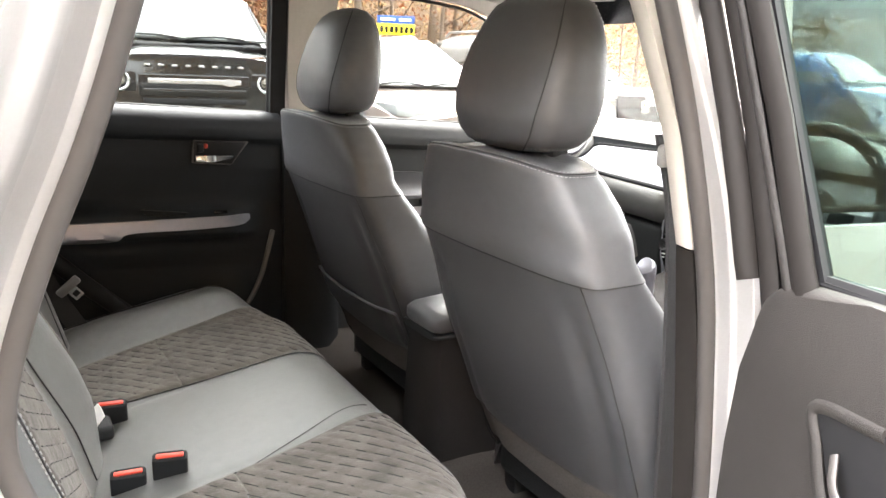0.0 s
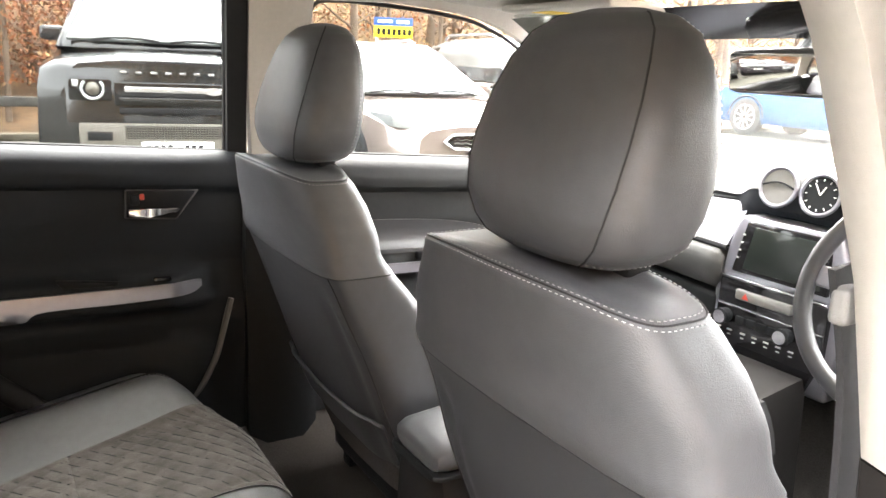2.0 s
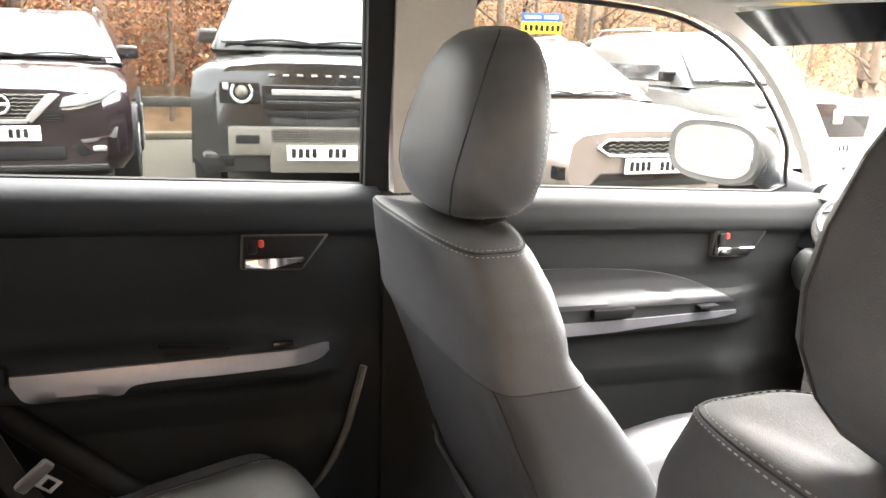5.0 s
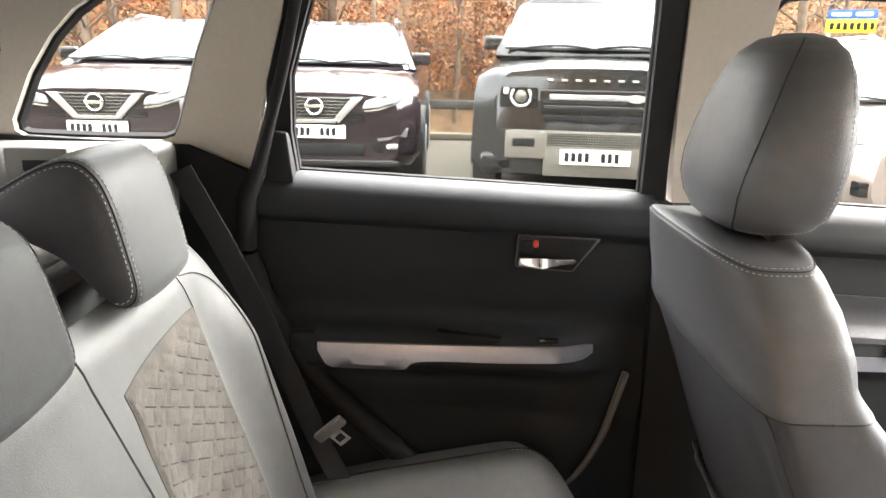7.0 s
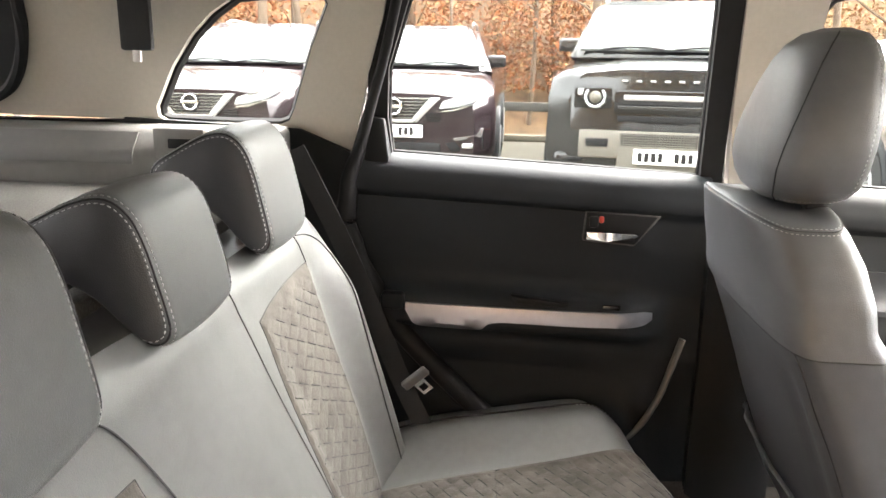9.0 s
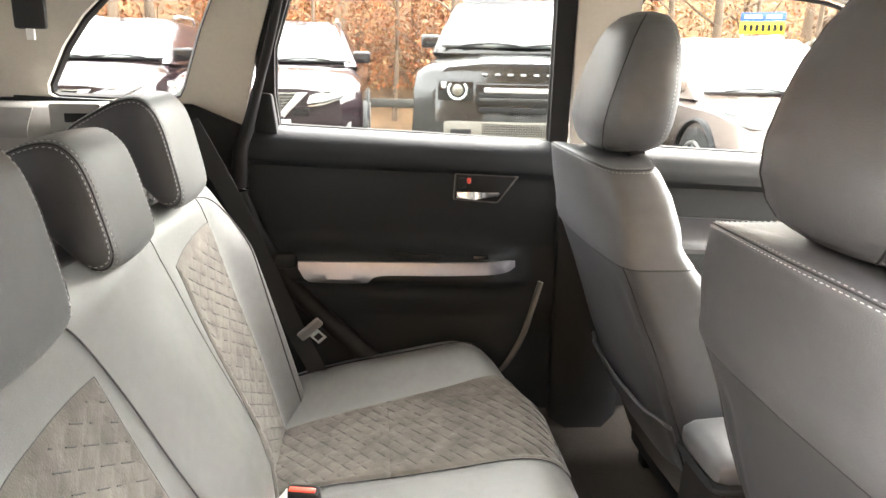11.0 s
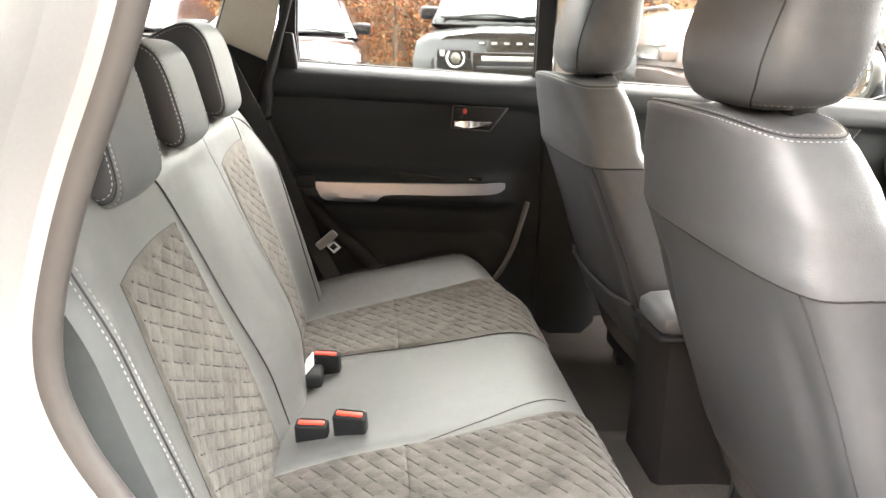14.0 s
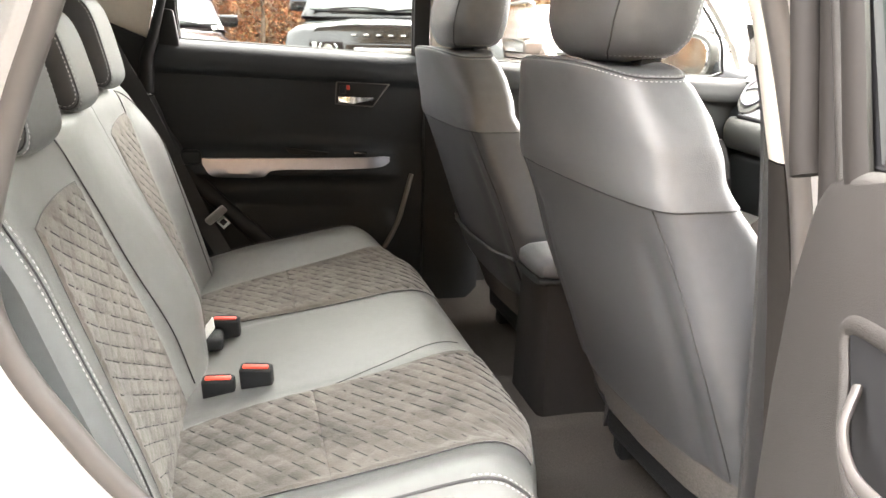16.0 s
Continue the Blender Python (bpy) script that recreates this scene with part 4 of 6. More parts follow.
def quilt_threads(place, a0, a1, b0, b1, parent, ways):
    """Dark sewing thread down in the main grooves; place(a, b) gives the cloth's point, or None off the panel."""
    ang, gap = ways[0]
    c, s = math.cos(radians(ang)), math.sin(radians(ang))
    bm = bmesh.new()
    for k in range(-50, 51):
        run = []
        for i in range(-200, 201):
            t = i * 0.005
            a, b = k * gap * s + t * c, k * gap * c - t * s
            p = place(a, b) if a0 <= a <= a1 and b0 <= b <= b1 else None
            if p is not None and (i + 4 * k) % 9 > 1 and noise.noise((i * 0.13, k * 2.3, ang)) > -0.28:
                run.append(p)
                continue
            if len(run) > 1:
                tube(run, 0.0009, 4, bm=bm)
            run = []
        if len(run) > 1:
            tube(run, 0.0009, 4, bm=bm)
    part("quilting_thread", bm, SEAM, parent, "dark quilting thread", kind="stuff")


def quilt(a, b, seed, ways):
    """Depth of the sewn diamond grooves at (a, b) metres on the cloth."""
    g = 0.0
    for ang, gap in ways:
        c, s = math.cos(radians(ang)), math.sin(radians(ang))
        q = (a * s + b * c) / gap
        d = abs(q - round(q)) * gap
        k = noise.noise((a * 60 * c - b * 60 * s, round(q) * 3.7, seed + ang))
        g = max(g, math.exp(-(d / 0.0032) ** 2) * (0.75 + 0.5 * k) * (1.0 if ang < 0 else 0.65))
    return -0.0024 * g + 0.0016 * noise.noise((a * 25, b * 25, seed))


def body_bench():
    bm = field(MID - 0.672, MID + 0.672, 110, 0, 1, 60, lambda x, v: bench_at(x, v))
    return bm


part("cushion", body_bench(), LEATHER_LIGHT, bench, "grey leather cushion with raised ends")
part("cushion_base", box(MID - 0.64, MID + 0.64, 0.02, 0.57, 0.31, 0.46, 0.02), PLASTIC, bench, "black base under the cushion")


def in_l(v):
    return MID - 0.212 + 0.085 * v


def out_l(v):
    return MID - 0.440 - 0.10 * v


def in_r(v):
    return MID + 0.212 - 0.085 * v


def out_r(v):
    return MID + 0.440 + 0.10 * v


for a, b, seed in ((in_l, out_l, 1), (in_r, out_r, 2)):
    def cloth(x, y, u, v, s=seed):
        rim = min(u, 1 - u) * 0.28
        cross = math.exp(-((y - 0.275) / 0.003) ** 2)
        return quilt(y, x, s, BENCH_QUILT) * smooth01(0.0, 0.012, rim) - 0.004 * cross - 0.003 * (1 - smooth01(0, 0.008, rim))
    part("suede_panel", bench_patch(a, b, 110, 0.02, V_EDGE, 170, 0.0065, cloth), SUEDE, bench, "quilted grey-brown suede panel")
    lo, hi = sorted((a, b), key=lambda f: f(0.3))

    def on_cloth(y, x, lo=lo, hi=hi):
        v = linear(BENCH_V, y)
        if not 0.03 < v < V_EDGE - 0.01 or not lo(v) + 0.012 < x < hi(v) - 0.012:
            return None
        return bench_at(x, v, 0.0060)
    quilt_threads(on_cloth, 0.0, 0.60, -0.7, 0.7, bench, BENCH_QUILT)
for f in (in_l, in_r, out_l, out_r):
    part("seam", tube([bench_at(f(v), v, 0.002) for v in (0.02 + 0.013 * k for k in range(50))], 0.0009, 6), SEAM, bench)
for s in (-1, 1):
    line = [bench_at(MID + s * (0.60 + 0.02 * smooth01(0.2, 0.6, v)), v, 0.002) for v in (0.05 + 0.01 * k for k in range(56))]
    part("piping", tube(line, 0.002, 6), SEAM, bench)
    for off in (-0.006, 0.006):
        part("stitching", stitches([bench_at(MID + s * (0.60 + 0.02 * smooth01(0.2, 0.6, v)) + off, v, 0.0022) for v in (0.42 + 0.005 * k for k in range(70))]), STITCH, bench, "white thread stitching", kind="stuff")
part("seam", tube([bench_at(MID + 0.115 + 0.08 * smooth01(0.5, 0.2, v) * 1.0 + 0.01, v, 0.0015) for v in (0.2 + 0.01 * k for k in range(36))], 0.0008, 5), SEAM, bench, "sewn line across the centre panel")


# ---- rear backrest ----
def back_y(z):
    return -0.055 + 0.28 * (0.885 - z)


def back_at(x, z, lift=0.0):
    a = x - MID
    y = back_y(z)
    edge = abs(a) - 0.50
    side = (0.046 if a < 0 else 0.012) * smooth01(0.455, 0.54, abs(a)) + (0.010 if a > 0 else 0.0) * smooth01(0.36, 0.47, abs(a))
    y += side * smooth01(1.0, 0.84, z) - (6.0 if a > 0 else 14.0) * max(0.0, edge if a > 0 else edge - 0.025) ** 2
    y += 0.010 * (1 - smooth01(0.05, 0.16, abs(a)))
    y += linear([(0.47, 0.026), (0.60, 0.048), (0.66, 0.046), (0.95, 0.0)], z) * smooth01(-0.25, -0.135, a) * (1 - smooth01(-0.03, 0.11, a))
    y += 0.006 * math.exp(-((z - 0.62) / 0.15) ** 2)
    over = max(0.0, z - 0.955)
    y -= 9.0 * over ** 2
    y += 0.002 * noise.noise((x * 7, z * 7, 9))
    return Vector((x, y + lift, z))


def backrest(name, x0, x1, label):
    top = thing(name, label, "car seat", at=((x0 + x1) / 2, -0.05, 0.48))
    s = 1 if x1 > MID + 0.2 else -1
    cut = MID + (0.527 if s > 0 else -0.560)
    a, b = (x0, cut) if s > 0 else (cut, x1)
    part("cover", field(a, b, 60, 0.47, 1.0, 60, lambda x, z: back_at(x, z), (0, -0.10, -0.01)), LEATHER_LIGHT, top, "grey leather cover")
    a, b = (cut, x1) if s > 0 else (x0, cut)
    part("side_panel", field(a, b, 10, 0.47, 1.0, 40, lambda x, z: back_at(x, z) + Vector((0, -0.0005, 0)), (0, -0.10, -0.01)), LEATHER_HEAD, top, "dark leather side of the backrest")
    return top


br_r = backrest("rear_seat_back", MID - 0.125, MID + 0.555, "folding rear backrest for driver's side and centre, leather with suede")
br_l = backrest("rear_seat_back", MID - 0.572, MID - 0.130, "rear backrest of passenger side, grey leather with suede")
for top, s, seed in ((br_r, 1, 3), (br_l, -1, 4)):
    def suede(u, v, s=s, seed=seed):
        z = 0.49 + ((0.916 if s < 0 else 0.893) - 0.49) * v - 0.012 * (1 - v) + v * ((0.012 if s < 0 else -0.004) * smooth01(0, 1, u) + 0.006 * math.sin(u * math.pi))
        inn = linear([(0.45, 0.100), (0.60, 0.115), (0.75, 0.145), (0.89, 0.178)], z)
        out = linear([(0.45, 0.455), (0.70, 0.450), (0.92, 0.440)], z)
        x = MID + s * (inn + (out - inn) * u)
        rim = min(u, 1 - u, 1 - v) * 0.28
        p = back_at(x, z, 0.005)
        p.y += quilt(x, z, seed, BACK_QUILT) * smooth01(0, 0.012, rim) - 0.0045 * (1 - smooth01(0, 0.008, rim))
        return p
    part("suede_panel", field(0, 1, 110, 0, 1, 150, suede), SUEDE, top, "quilted grey-brown suede panel")
    def on_back(x, z, s=s):
        a = s * (x - MID)
        inn = linear([(0.45, 0.100), (0.60, 0.115), (0.75, 0.145), (0.89, 0.178)], z)
        out = linear([(0.45, 0.455), (0.70, 0.450), (0.92, 0.440)], z)
        return back_at(x, z, 0.0044) if inn + 0.012 < a < out - 0.012 and 0.50 < z < (0.903 if s < 0 else 0.885) else None
    quilt_threads(on_back, -0.6, 0.6, 0.4, 1.0, top, BACK_QUILT)
    for u in (0.0, 1.0):
        part("seam", tube([suede(u, k / 40) for k in range(41)], 0.0006, 6), SEAM, top)
    part("seam", tube([suede(k / 20, 1.0) for k in range(21)], 0.0007, 6), SEAM, top)
    if s > 0:  # line down the inner bolster
        inn = curve_through([(MID + a, 0, z) for a, z in ((0.225, 0.975), (0.185, 0.945), (0.145, 0.87), (0.105, 0.75), (0.075, 0.62), (0.06, 0.50))], 10)
        part("piping", tube([back_at(p.x, p.z, 0.002) for p in inn], 0.0013, 6), SEAM, top)
    else:  # short seam from the suede up to the piping
        part("seam", tube([back_at(MID - 0.440 + 0.012 * k / 8, 0.928 + 0.050 * k / 8, 0.001) for k in range(9)], 0.0008, 6), SEAM, top)
    vert = [(MID + s * (0.515 + 0.012 * smooth01(0.6, 0.9, z)), z) for z in (0.49 + 0.01 * k for k in range(49 if s > 0 else 44))]
    if s < 0:
        vert += [(p.x, p.y) for p in curve_through([(MID - 0.527, 0.922, 0), (MID - 0.515, 0.948, 0), (MID - 0.485, 0.966, 0), (MID - 0.44, 0.975, 0)], 5)[1:]]
    part("piping", tube([back_at(x, z, 0.001) for x, z in vert], 0.0012, 6), SEAM, top)
    if s > 0:
        for off in (-0.008, 0.008):
            part("stitching", stitches([back_at(x + off, z, 0.0015) for x, z in vert]), STITCH, top, "white thread stitching", kind="stuff")

# the wedge-shaped rear headrests, seen from the side
HEAD_SIDE = curve_through([(-0.234, 1.070, 0), (-0.226, 1.090, 0), (-0.192, 1.110, 0), (-0.148, 1.130, 0), (-0.114, 1.134, 0), (-0.090, 1.117, 0), (-0.076, 1.087, 0), (-0.066, 1.05, 0), (-0.057, 1.012, 0), (-0.055, 0.992, 0), (-0.062, 0.979, 0),
                           (-0.078, 0.976, 0), (-0.10, 0.990, 0), (-0.135, 1.024, 0), (-0.178, 1.046, 0), (-0.218, 1.056, 0), (-0.234, 1.070, 0)], 4)[:-1]
HEAD_MID = Vector((-0.118, 1.065, 0))


def rear_headrest(cx, half, drop, tall=1.0):
    top = thing("rear_headrest", "wedge-shaped rear headrest in grey leather with darker sides", "headrest", group="rear headrests", at=(cx, -0.08, 0.98 - drop))
    r = 0.022

    def ring(u, k):
        return [Vector((cx + u, q.x, 0.976 + (q.y - 0.976) * tall - drop)) for q in (HEAD_MID + (p - HEAD_MID) * k for p in HEAD_SIDE)]
    turn = [(half - r + r * math.sin(g), 1 - 0.20 * (1 - math.cos(g))) for g in (radians(15 * i) for i in range(7))]
    turn += [(half + 0.002, 0.68), (half + 0.004, 0.5), (half + 0.0055, 0.25), (half + 0.006, 0.02)]
    mids = [(-half + r + (half - r) * k / 4, 1.0 + 0.035 * (1 - (k / 4 - 1) ** 2)) for k in range(1, 8)]
    rings = [ring(-u, k) for u, k in reversed(turn[:4])] + [ring(u, k) for u, k in mids] + [ring(u, k) for u, k in turn[:4]]
    body = part("pad", loft(rings), LEATHER_HEAD, top, "grey leather pad")
    for s in (-1, 1):
        def edge(g, grow):
            g = radians(g)
            return ring(s * (half - r + (r + grow) * math.sin(g)), 1 - 0.20 * (1 - math.cos(g)) + grow * 14 * math.cos(g))[2:46]
        part("side_panel", loft([ring(s * u, k) for u, k in turn[3:]]), LEATHER_BLACK, top, "darker leather side panel")
        part("piping", tube(edge(46, 0.0002), 0.0012, 6), SEAM, body)
        for g in (28, 64):
            part("stitching", stitches(edge(g, 0.0004), 0.0006, 0.0042, 0.0028, 0.0007), STITCH, body, "white thread stitching", kind="stuff")
        part("post", tube([(cx + s * half * 0.5, -0.125, 0.93), (cx + s * half * 0.5, -0.115, 1.04 - drop)], 0.006, 8), CHROME, top, "steel post")
    return top


rear_headrest(MID + 0.305, 0.095, 0.014, 1.22)
rear_headrest(MID, 0.088, -0.006)
rear_headrest(MID - 0.325, 0.095, -0.018, 1.12)


# ---- belts and buckles ----
def buckle(x, y, z, turn, tip, h=0.05):
    top = thing("belt_buckle", "black belt buckle with red button standing in the bench", "buckle", group="rear belt buckles", at=(x, y, z - h))
    m = pose(x, y, z, tip, 0, turn)
    part("housing", box(-0.028, 0.028, -0.012, 0.012, -h, 0, 0.005, 3, m=m), PLASTIC, top, "black plastic housing")
    part("button", box(-0.022, 0.022, -0.0065, 0.003, -0.004, 0.0035, 0.002, m=m), RED, top, "red release button")
    part("slot", box(-0.021, 0.021, 0.006, 0.010, -0.004, 0.001, 0.001, m=m), RUBBER, top)
    return top


buckle(0.136, 0.184, 0.552, 76, 12)
buckle(0.122, 0.120, 0.530, 82, 10)
buckle(-0.122, 0.129, 0.546, 80, 12)
tb = thing("folded_tongue", "black belt end with white paper tag on bench", "belt tongue", at=(-0.08, 0.10, 0.50))
part("body", box(-0.118, -0.058, 0.075, 0.125, 0.500, 0.528, 0.008, 3), PLASTIC, tb, "black plastic end piece")
part("paper_tag", field(0, 1, 6, 0, 1, 6, lambda u, v: (-0.118 + 0.055 * u, 0.085 + 0.02 * v + 0.006 * u, 0.527 + 0.025 * v + 0.004 * math.sin(u * 4)), (0.001, -0.001, 0)), PAPER, tb, "crumpled white paper tag")
# shoulder belt on the far side with its tongue
belt_t = thing("seat_belt", "black webbing seat belt hanging beside the far rear seat", "seat belt", at=(-0.61, 0.0, 0.55))


def ribbon(pts, half, side_dir):
    line = curve_through(pts, 8)
    w = Vector(side_dir)
    rings = [[p + w * half, p + w * half * 0.98 + Vector((0.0012, 0, 0)), p - w * half * 0.98 + Vector((0.0012, 0, 0)), p - w * half] for p in line]
    return loft(rings)


part("webbing", ribbon([(-0.600, -0.13, 1.10), (-0.610, -0.05, 0.93), (-0.615, 0.02, 0.76), (-0.605, 0.075, 0.63), (-0.585, 0.12, 0.545), (-0.56, 0.13, 0.50)], 0.023, (0.25, 0.88, 0.40)), WEBBING, belt_t, "black webbing")
tp = Vector((-0.575, 0.105, 0.655))
tg = Matrix.Translation(tp) @ Matrix.Rotation(radians(40), 4, "X") @ Matrix.Translation(-tp) @ pose(-0.575, 0.105, 0.655, 20, 0, 95)
tongue = part("tongue", box(-0.030, 0.030, -0.006, 0.006, -0.012, 0.010, 0.005, 3, m=tg), TONGUE, belt_t, "grey plastic tongue")
part("tongue_metal", prism([(-0.012, -0.010), (0.012, -0.010), (0.012, -0.045), (-0.012, -0.045)], "y", -0.0015, 0.0015, fun=lambda c: tg @ c), CHROME, tongue, "steel latch plate")
part("tongue_slot", prism([(-0.007, -0.022), (0.007, -0.022), (0.007, -0.036), (-0.007, -0.036)], "y", -0.003, 0.003, fun=lambda c: tg @ c), RUBBER, tongue)
# belt hanging from the roof at the back
rb = thing("roof_belt", "black belt end with pale clip hanging from the roof", "seat belt", at=(-0.55, -0.40, 1.36))
part("webbing", box(-0.556, -0.540, -0.425, -0.365, 1.275, 1.42, 0.006), WEBBING, rb, "black webbing end")
part("clip", box(-0.552, -0.544, -0.405, -0.390, 1.255, 1.277, 0.002), PAPER, rb, "pale plastic clip")

# ---- centre console ----
con = thing("centre_console", "black plastic centre console with leather armrest lid", "console", at=(MID, 0.95, 0.31))


def con_ring(y, w, z0, z1):
    return [Vector((MID + 0.002 + a, y, z)) for a, z in ((-w - 0.02, z0), (-w, z1 - 0.03), (-w + 0.01, z1), (w - 0.01, z1), (w, z1 - 0.03), (w + 0.02, z0))]


part("body", loft([con_ring(0.735, 0.055, 0.31, 0.645), con_ring(0.745, 0.068, 0.31, 0.655), con_ring(0.95, 0.085, 0.31, 0.655), con_ring(1.06, 0.085, 0.31, 0.60), con_ring(1.30, 0.09, 0.31, 0.60), con_ring(1.60, 0.11, 0.31, 0.66)]), CONSOLE, con, "black plastic body")
lid = [[(MID + x, y, z) for x, z in oval(0.005, 0.675 + dz, a, b, 3.2, 28)] for y, a, b, dz in ((0.725, 0.05, 0.010, 0), (0.732, 0.066, 0.020, 0), (0.75, 0.072, 0.026, 0.002), (0.85, 0.074, 0.030, 0.006), (0.98, 0.074, 0.030, 0.006), (1.02, 0.068, 0.024, 0.004), (1.03, 0.05, 0.012, 0.002))]
part("armrest_lid", loft(lid), LEATHER, con, "padded grey leather armrest lid")
part("lid_rim", loft([[(MID + x, y, z) for x, z in oval(0.003, 0.652, a, 0.008, 3.2, 24)] for y, a in ((0.725, 0.066), (0.735, 0.076), (1.0, 0.080), (1.03, 0.07))]), PLASTIC, con, "black rim under the lid")
part("lever_gaiter", tube([(0.090, 1.33, 0.60), (0.090, 1.335, 0.63), (0.090, 1.335, 0.66)], lambda t: 0.045 - 0.028 * t, 14), LEATHER_DARK, con, "leather gear gaiter")
part("gear_knob", tube(curve_through([(0.090, 1.335, 0.65), (0.090, 1.335, 0.68), (0.090, 1.33, 0.72), (0.090, 1.32, 0.745), (0.090, 1.315, 0.75)], 5), lambda t: along([(0, 0.012), (0.3, 0.016), (0.75, 0.026), (0.92, 0.022), (1, 0.006)], t), 16), SILVER, con, "silver and black gear knob")

# ---- dashboard ----
dash = thing("dashboard", "dark dashboard with silver centre surround and round vents", "dashboard", at=(MID, 1.75, 0.7))


DASH_SIDE = ((2.25, 1.0), (1.95, 1.035), (1.82, 1.047), (1.75, 1.038), (1.715, 1.015), (1.70, 0.992), (1.70, 0.978), (1.675, 0.935), (1.652, 0.902), (1.648, 0.890), (1.72, 0.80), (1.85, 0.55), (2.25, 0.5))
DASH_MIDDLE = ((2.25, 1.0), (1.95, 1.055), (1.80, 1.075), (1.72, 1.080), (1.675, 1.065), (1.66, 1.02), (1.665, 0.985), (1.69, 0.965), (1.70, 0.90), (1.68, 0.80), (1.72, 0.66), (1.85, 0.55), (2.25, 0.5))


def dash_ring(x):
    w = smooth01(0.155, 0.235, abs(x - 0.055))
    return [Vector((x, a[0] + (b[0] - a[0]) * w, a[1] + (b[1] - a[1]) * w)) for a, b in zip(DASH_MIDDLE, DASH_SIDE)]


part("body", loft([dash_ring(-0.69 + 1.404 * i / 80) for i in range(81)]), PLASTIC_TOP, dash, "soft dark plastic body")
part("top_pad", loft([[q + Vector((0, -0.003, 0.004)) for q in dash_ring(-0.685 + 1.394 * i / 80)[:6]] for i in range(81)], closed=False), DASH_TOP, dash, "grey padded dashboard top")
# rounded pad over the glovebox, with a dark step above it
PAD = curve_through([(1.66, 0.892, 0), (1.636, 0.894, 0), (1.620, 0.886, 0), (1.610, 0.866, 0), (1.609, 0.840, 0), (1.616, 0.815, 0), (1.632, 0.798, 0), (1.66, 0.790, 0)], 4)


def dash_pad(name, x0, x1, mat, label, turn, y_off=0.0):
    rings = []
    for i in range(31):
        x = x0 + (x1 - x0) * i / 30
        e = max(0.0, 1 - min(abs(x - x0), abs(x - x1)) / 0.02) ** 2
        rings.append([(x, p.x + 0.012 * e + y_off, p.y + turn * (x + 0.60) + (0.84 - p.y) * 0.25 * e) for p in PAD] + [(x, 1.70, 0.79), (x, 1.70, 0.89)])
    return part(name, loft(rings), mat, dash, label)


dash_pad("glovebox_pad", -0.655, -0.135, DASH_PAD, "soft grey pad over the glovebox", -0.035)
dash_pad("driver_pad", 0.165, 0.68, DASH_PAD, "soft grey pad beside the steering column", 0.0)


def dash_vent(x, z, y=1.655, r=0.042, clock=False, tilt=78):
    m = pose(x, y, z, tilt, 0, 0)
    ring = [m @ Vector((r * math.cos(a), r * math.sin(a), 0.006)) for a in (2 * math.pi * k / 40 for k in range(41))]
    v = part("vent_ring", tube(ring, 0.0045, 8), SILVER, dash, "satin ring")
    disc = bmesh.new()
    bmesh.ops.create_cone(disc, cap_ends=True, segments=40, radius1=r, radius2=r, depth=0.012, matrix=m)
    part("vent_face" if not clock else "clock_face", disc, PLASTIC if clock else PLASTIC_GREY, v)
    if clock:
        for ang, ln in ((35, 0.028), (-25, 0.020)):
            part("clock_hand", box(-0.0012, 0.0012, 0, ln, 0.007, 0.009, 0, m=m @ Matrix.Rotation(radians(ang), 4, "Z")), PAPER, v)
        for k in range(12):
            part("clock_mark", box(-0.001, 0.001, 0.029, 0.034, 0.0065, 0.008, 0, m=m @ Matrix.Rotation(radians(30 * k), 4, "Z")), PAPER, v)
    else:
        part("vent_vane", tube([m @ Vector((-r * 0.9 + 2 * r * 0.9 * k / 12, 0.010 * math.sin(math.pi * k / 12), 0.008)) for k in range(13)], 0.002, 6), PLASTIC, v)
    return v


dash_vent(-0.041, 1.036)
dash_vent(0.056, 1.034, clock=True)
dash_vent(0.150, 1.036)
for x in (-0.600, 0.62):
    m = pose(x, 1.680, 0.968, 58, 0, 0)
    hood = [[m @ Vector((a * math.cos(k * math.pi / 18), a * math.sin(k * math.pi / 18) * (1.15 if k > 18 else 1.0), h)) for k in range(36)] for a, h in ((0.066, -0.09), (0.068, -0.03), (0.066, -0.006), (0.061, 0.003), (0.053, 0.005), (0.048, 0.0))]
    part("vent_hood", loft(hood), DASH_TOP, dash, "grey hood round the end vent")
    dash_vent(x, 0.968, 1.680, 0.046, tilt=58)
panel = [(-0.105, 0.965), (0.125, 0.965), (0.150, 0.90), (0.160, 0.75), (0.150, 0.61), (-0.125, 0.61), (-0.150, 0.70), (-0.148, 0.78), (-0.130, 0.90)]
part("centre_surround", prism(panel, "y", 1.630, 1.70, 0.010, 3), SILVER, dash, "satin silver centre surround")
sc = part("touch_screen", prism([(-0.082, 0.955), (0.112, 0.955), (0.122, 0.836), (-0.108, 0.836)], "y", 1.620, 1.66, 0.004, 2), GLOSS_BLACK, dash, "gloss black screen bezel")
part("screen_glass", prism([(-0.060, 0.946), (0.100, 0.946), (0.108, 0.846), (-0.080, 0.846)], "y", 1.6175, 1.63, 0.002), SCREEN, sc, "dark switched-off screen")
for k in range(4):
    part("screen_mark", box(-0.098 + 0.003 * k, -0.092 + 0.003 * k, 1.6190, 1.63, 0.868 + 0.018 * k, 0.872 + 0.018 * k, 0), PAPER, sc)
hv = part("climate_panel", prism([(-0.128, 0.820), (0.135, 0.820), (0.135, 0.70), (0.105, 0.62), (-0.090, 0.62), (-0.128, 0.70)], "y", 1.615, 1.66, 0.004, 2), GLOSS_BLACK, dash, "gloss black climate panel")
part("panel_strip", box(-0.128, 0.133, 1.611, 1.63, 0.820, 0.826, 0.002), CHROME, hv)
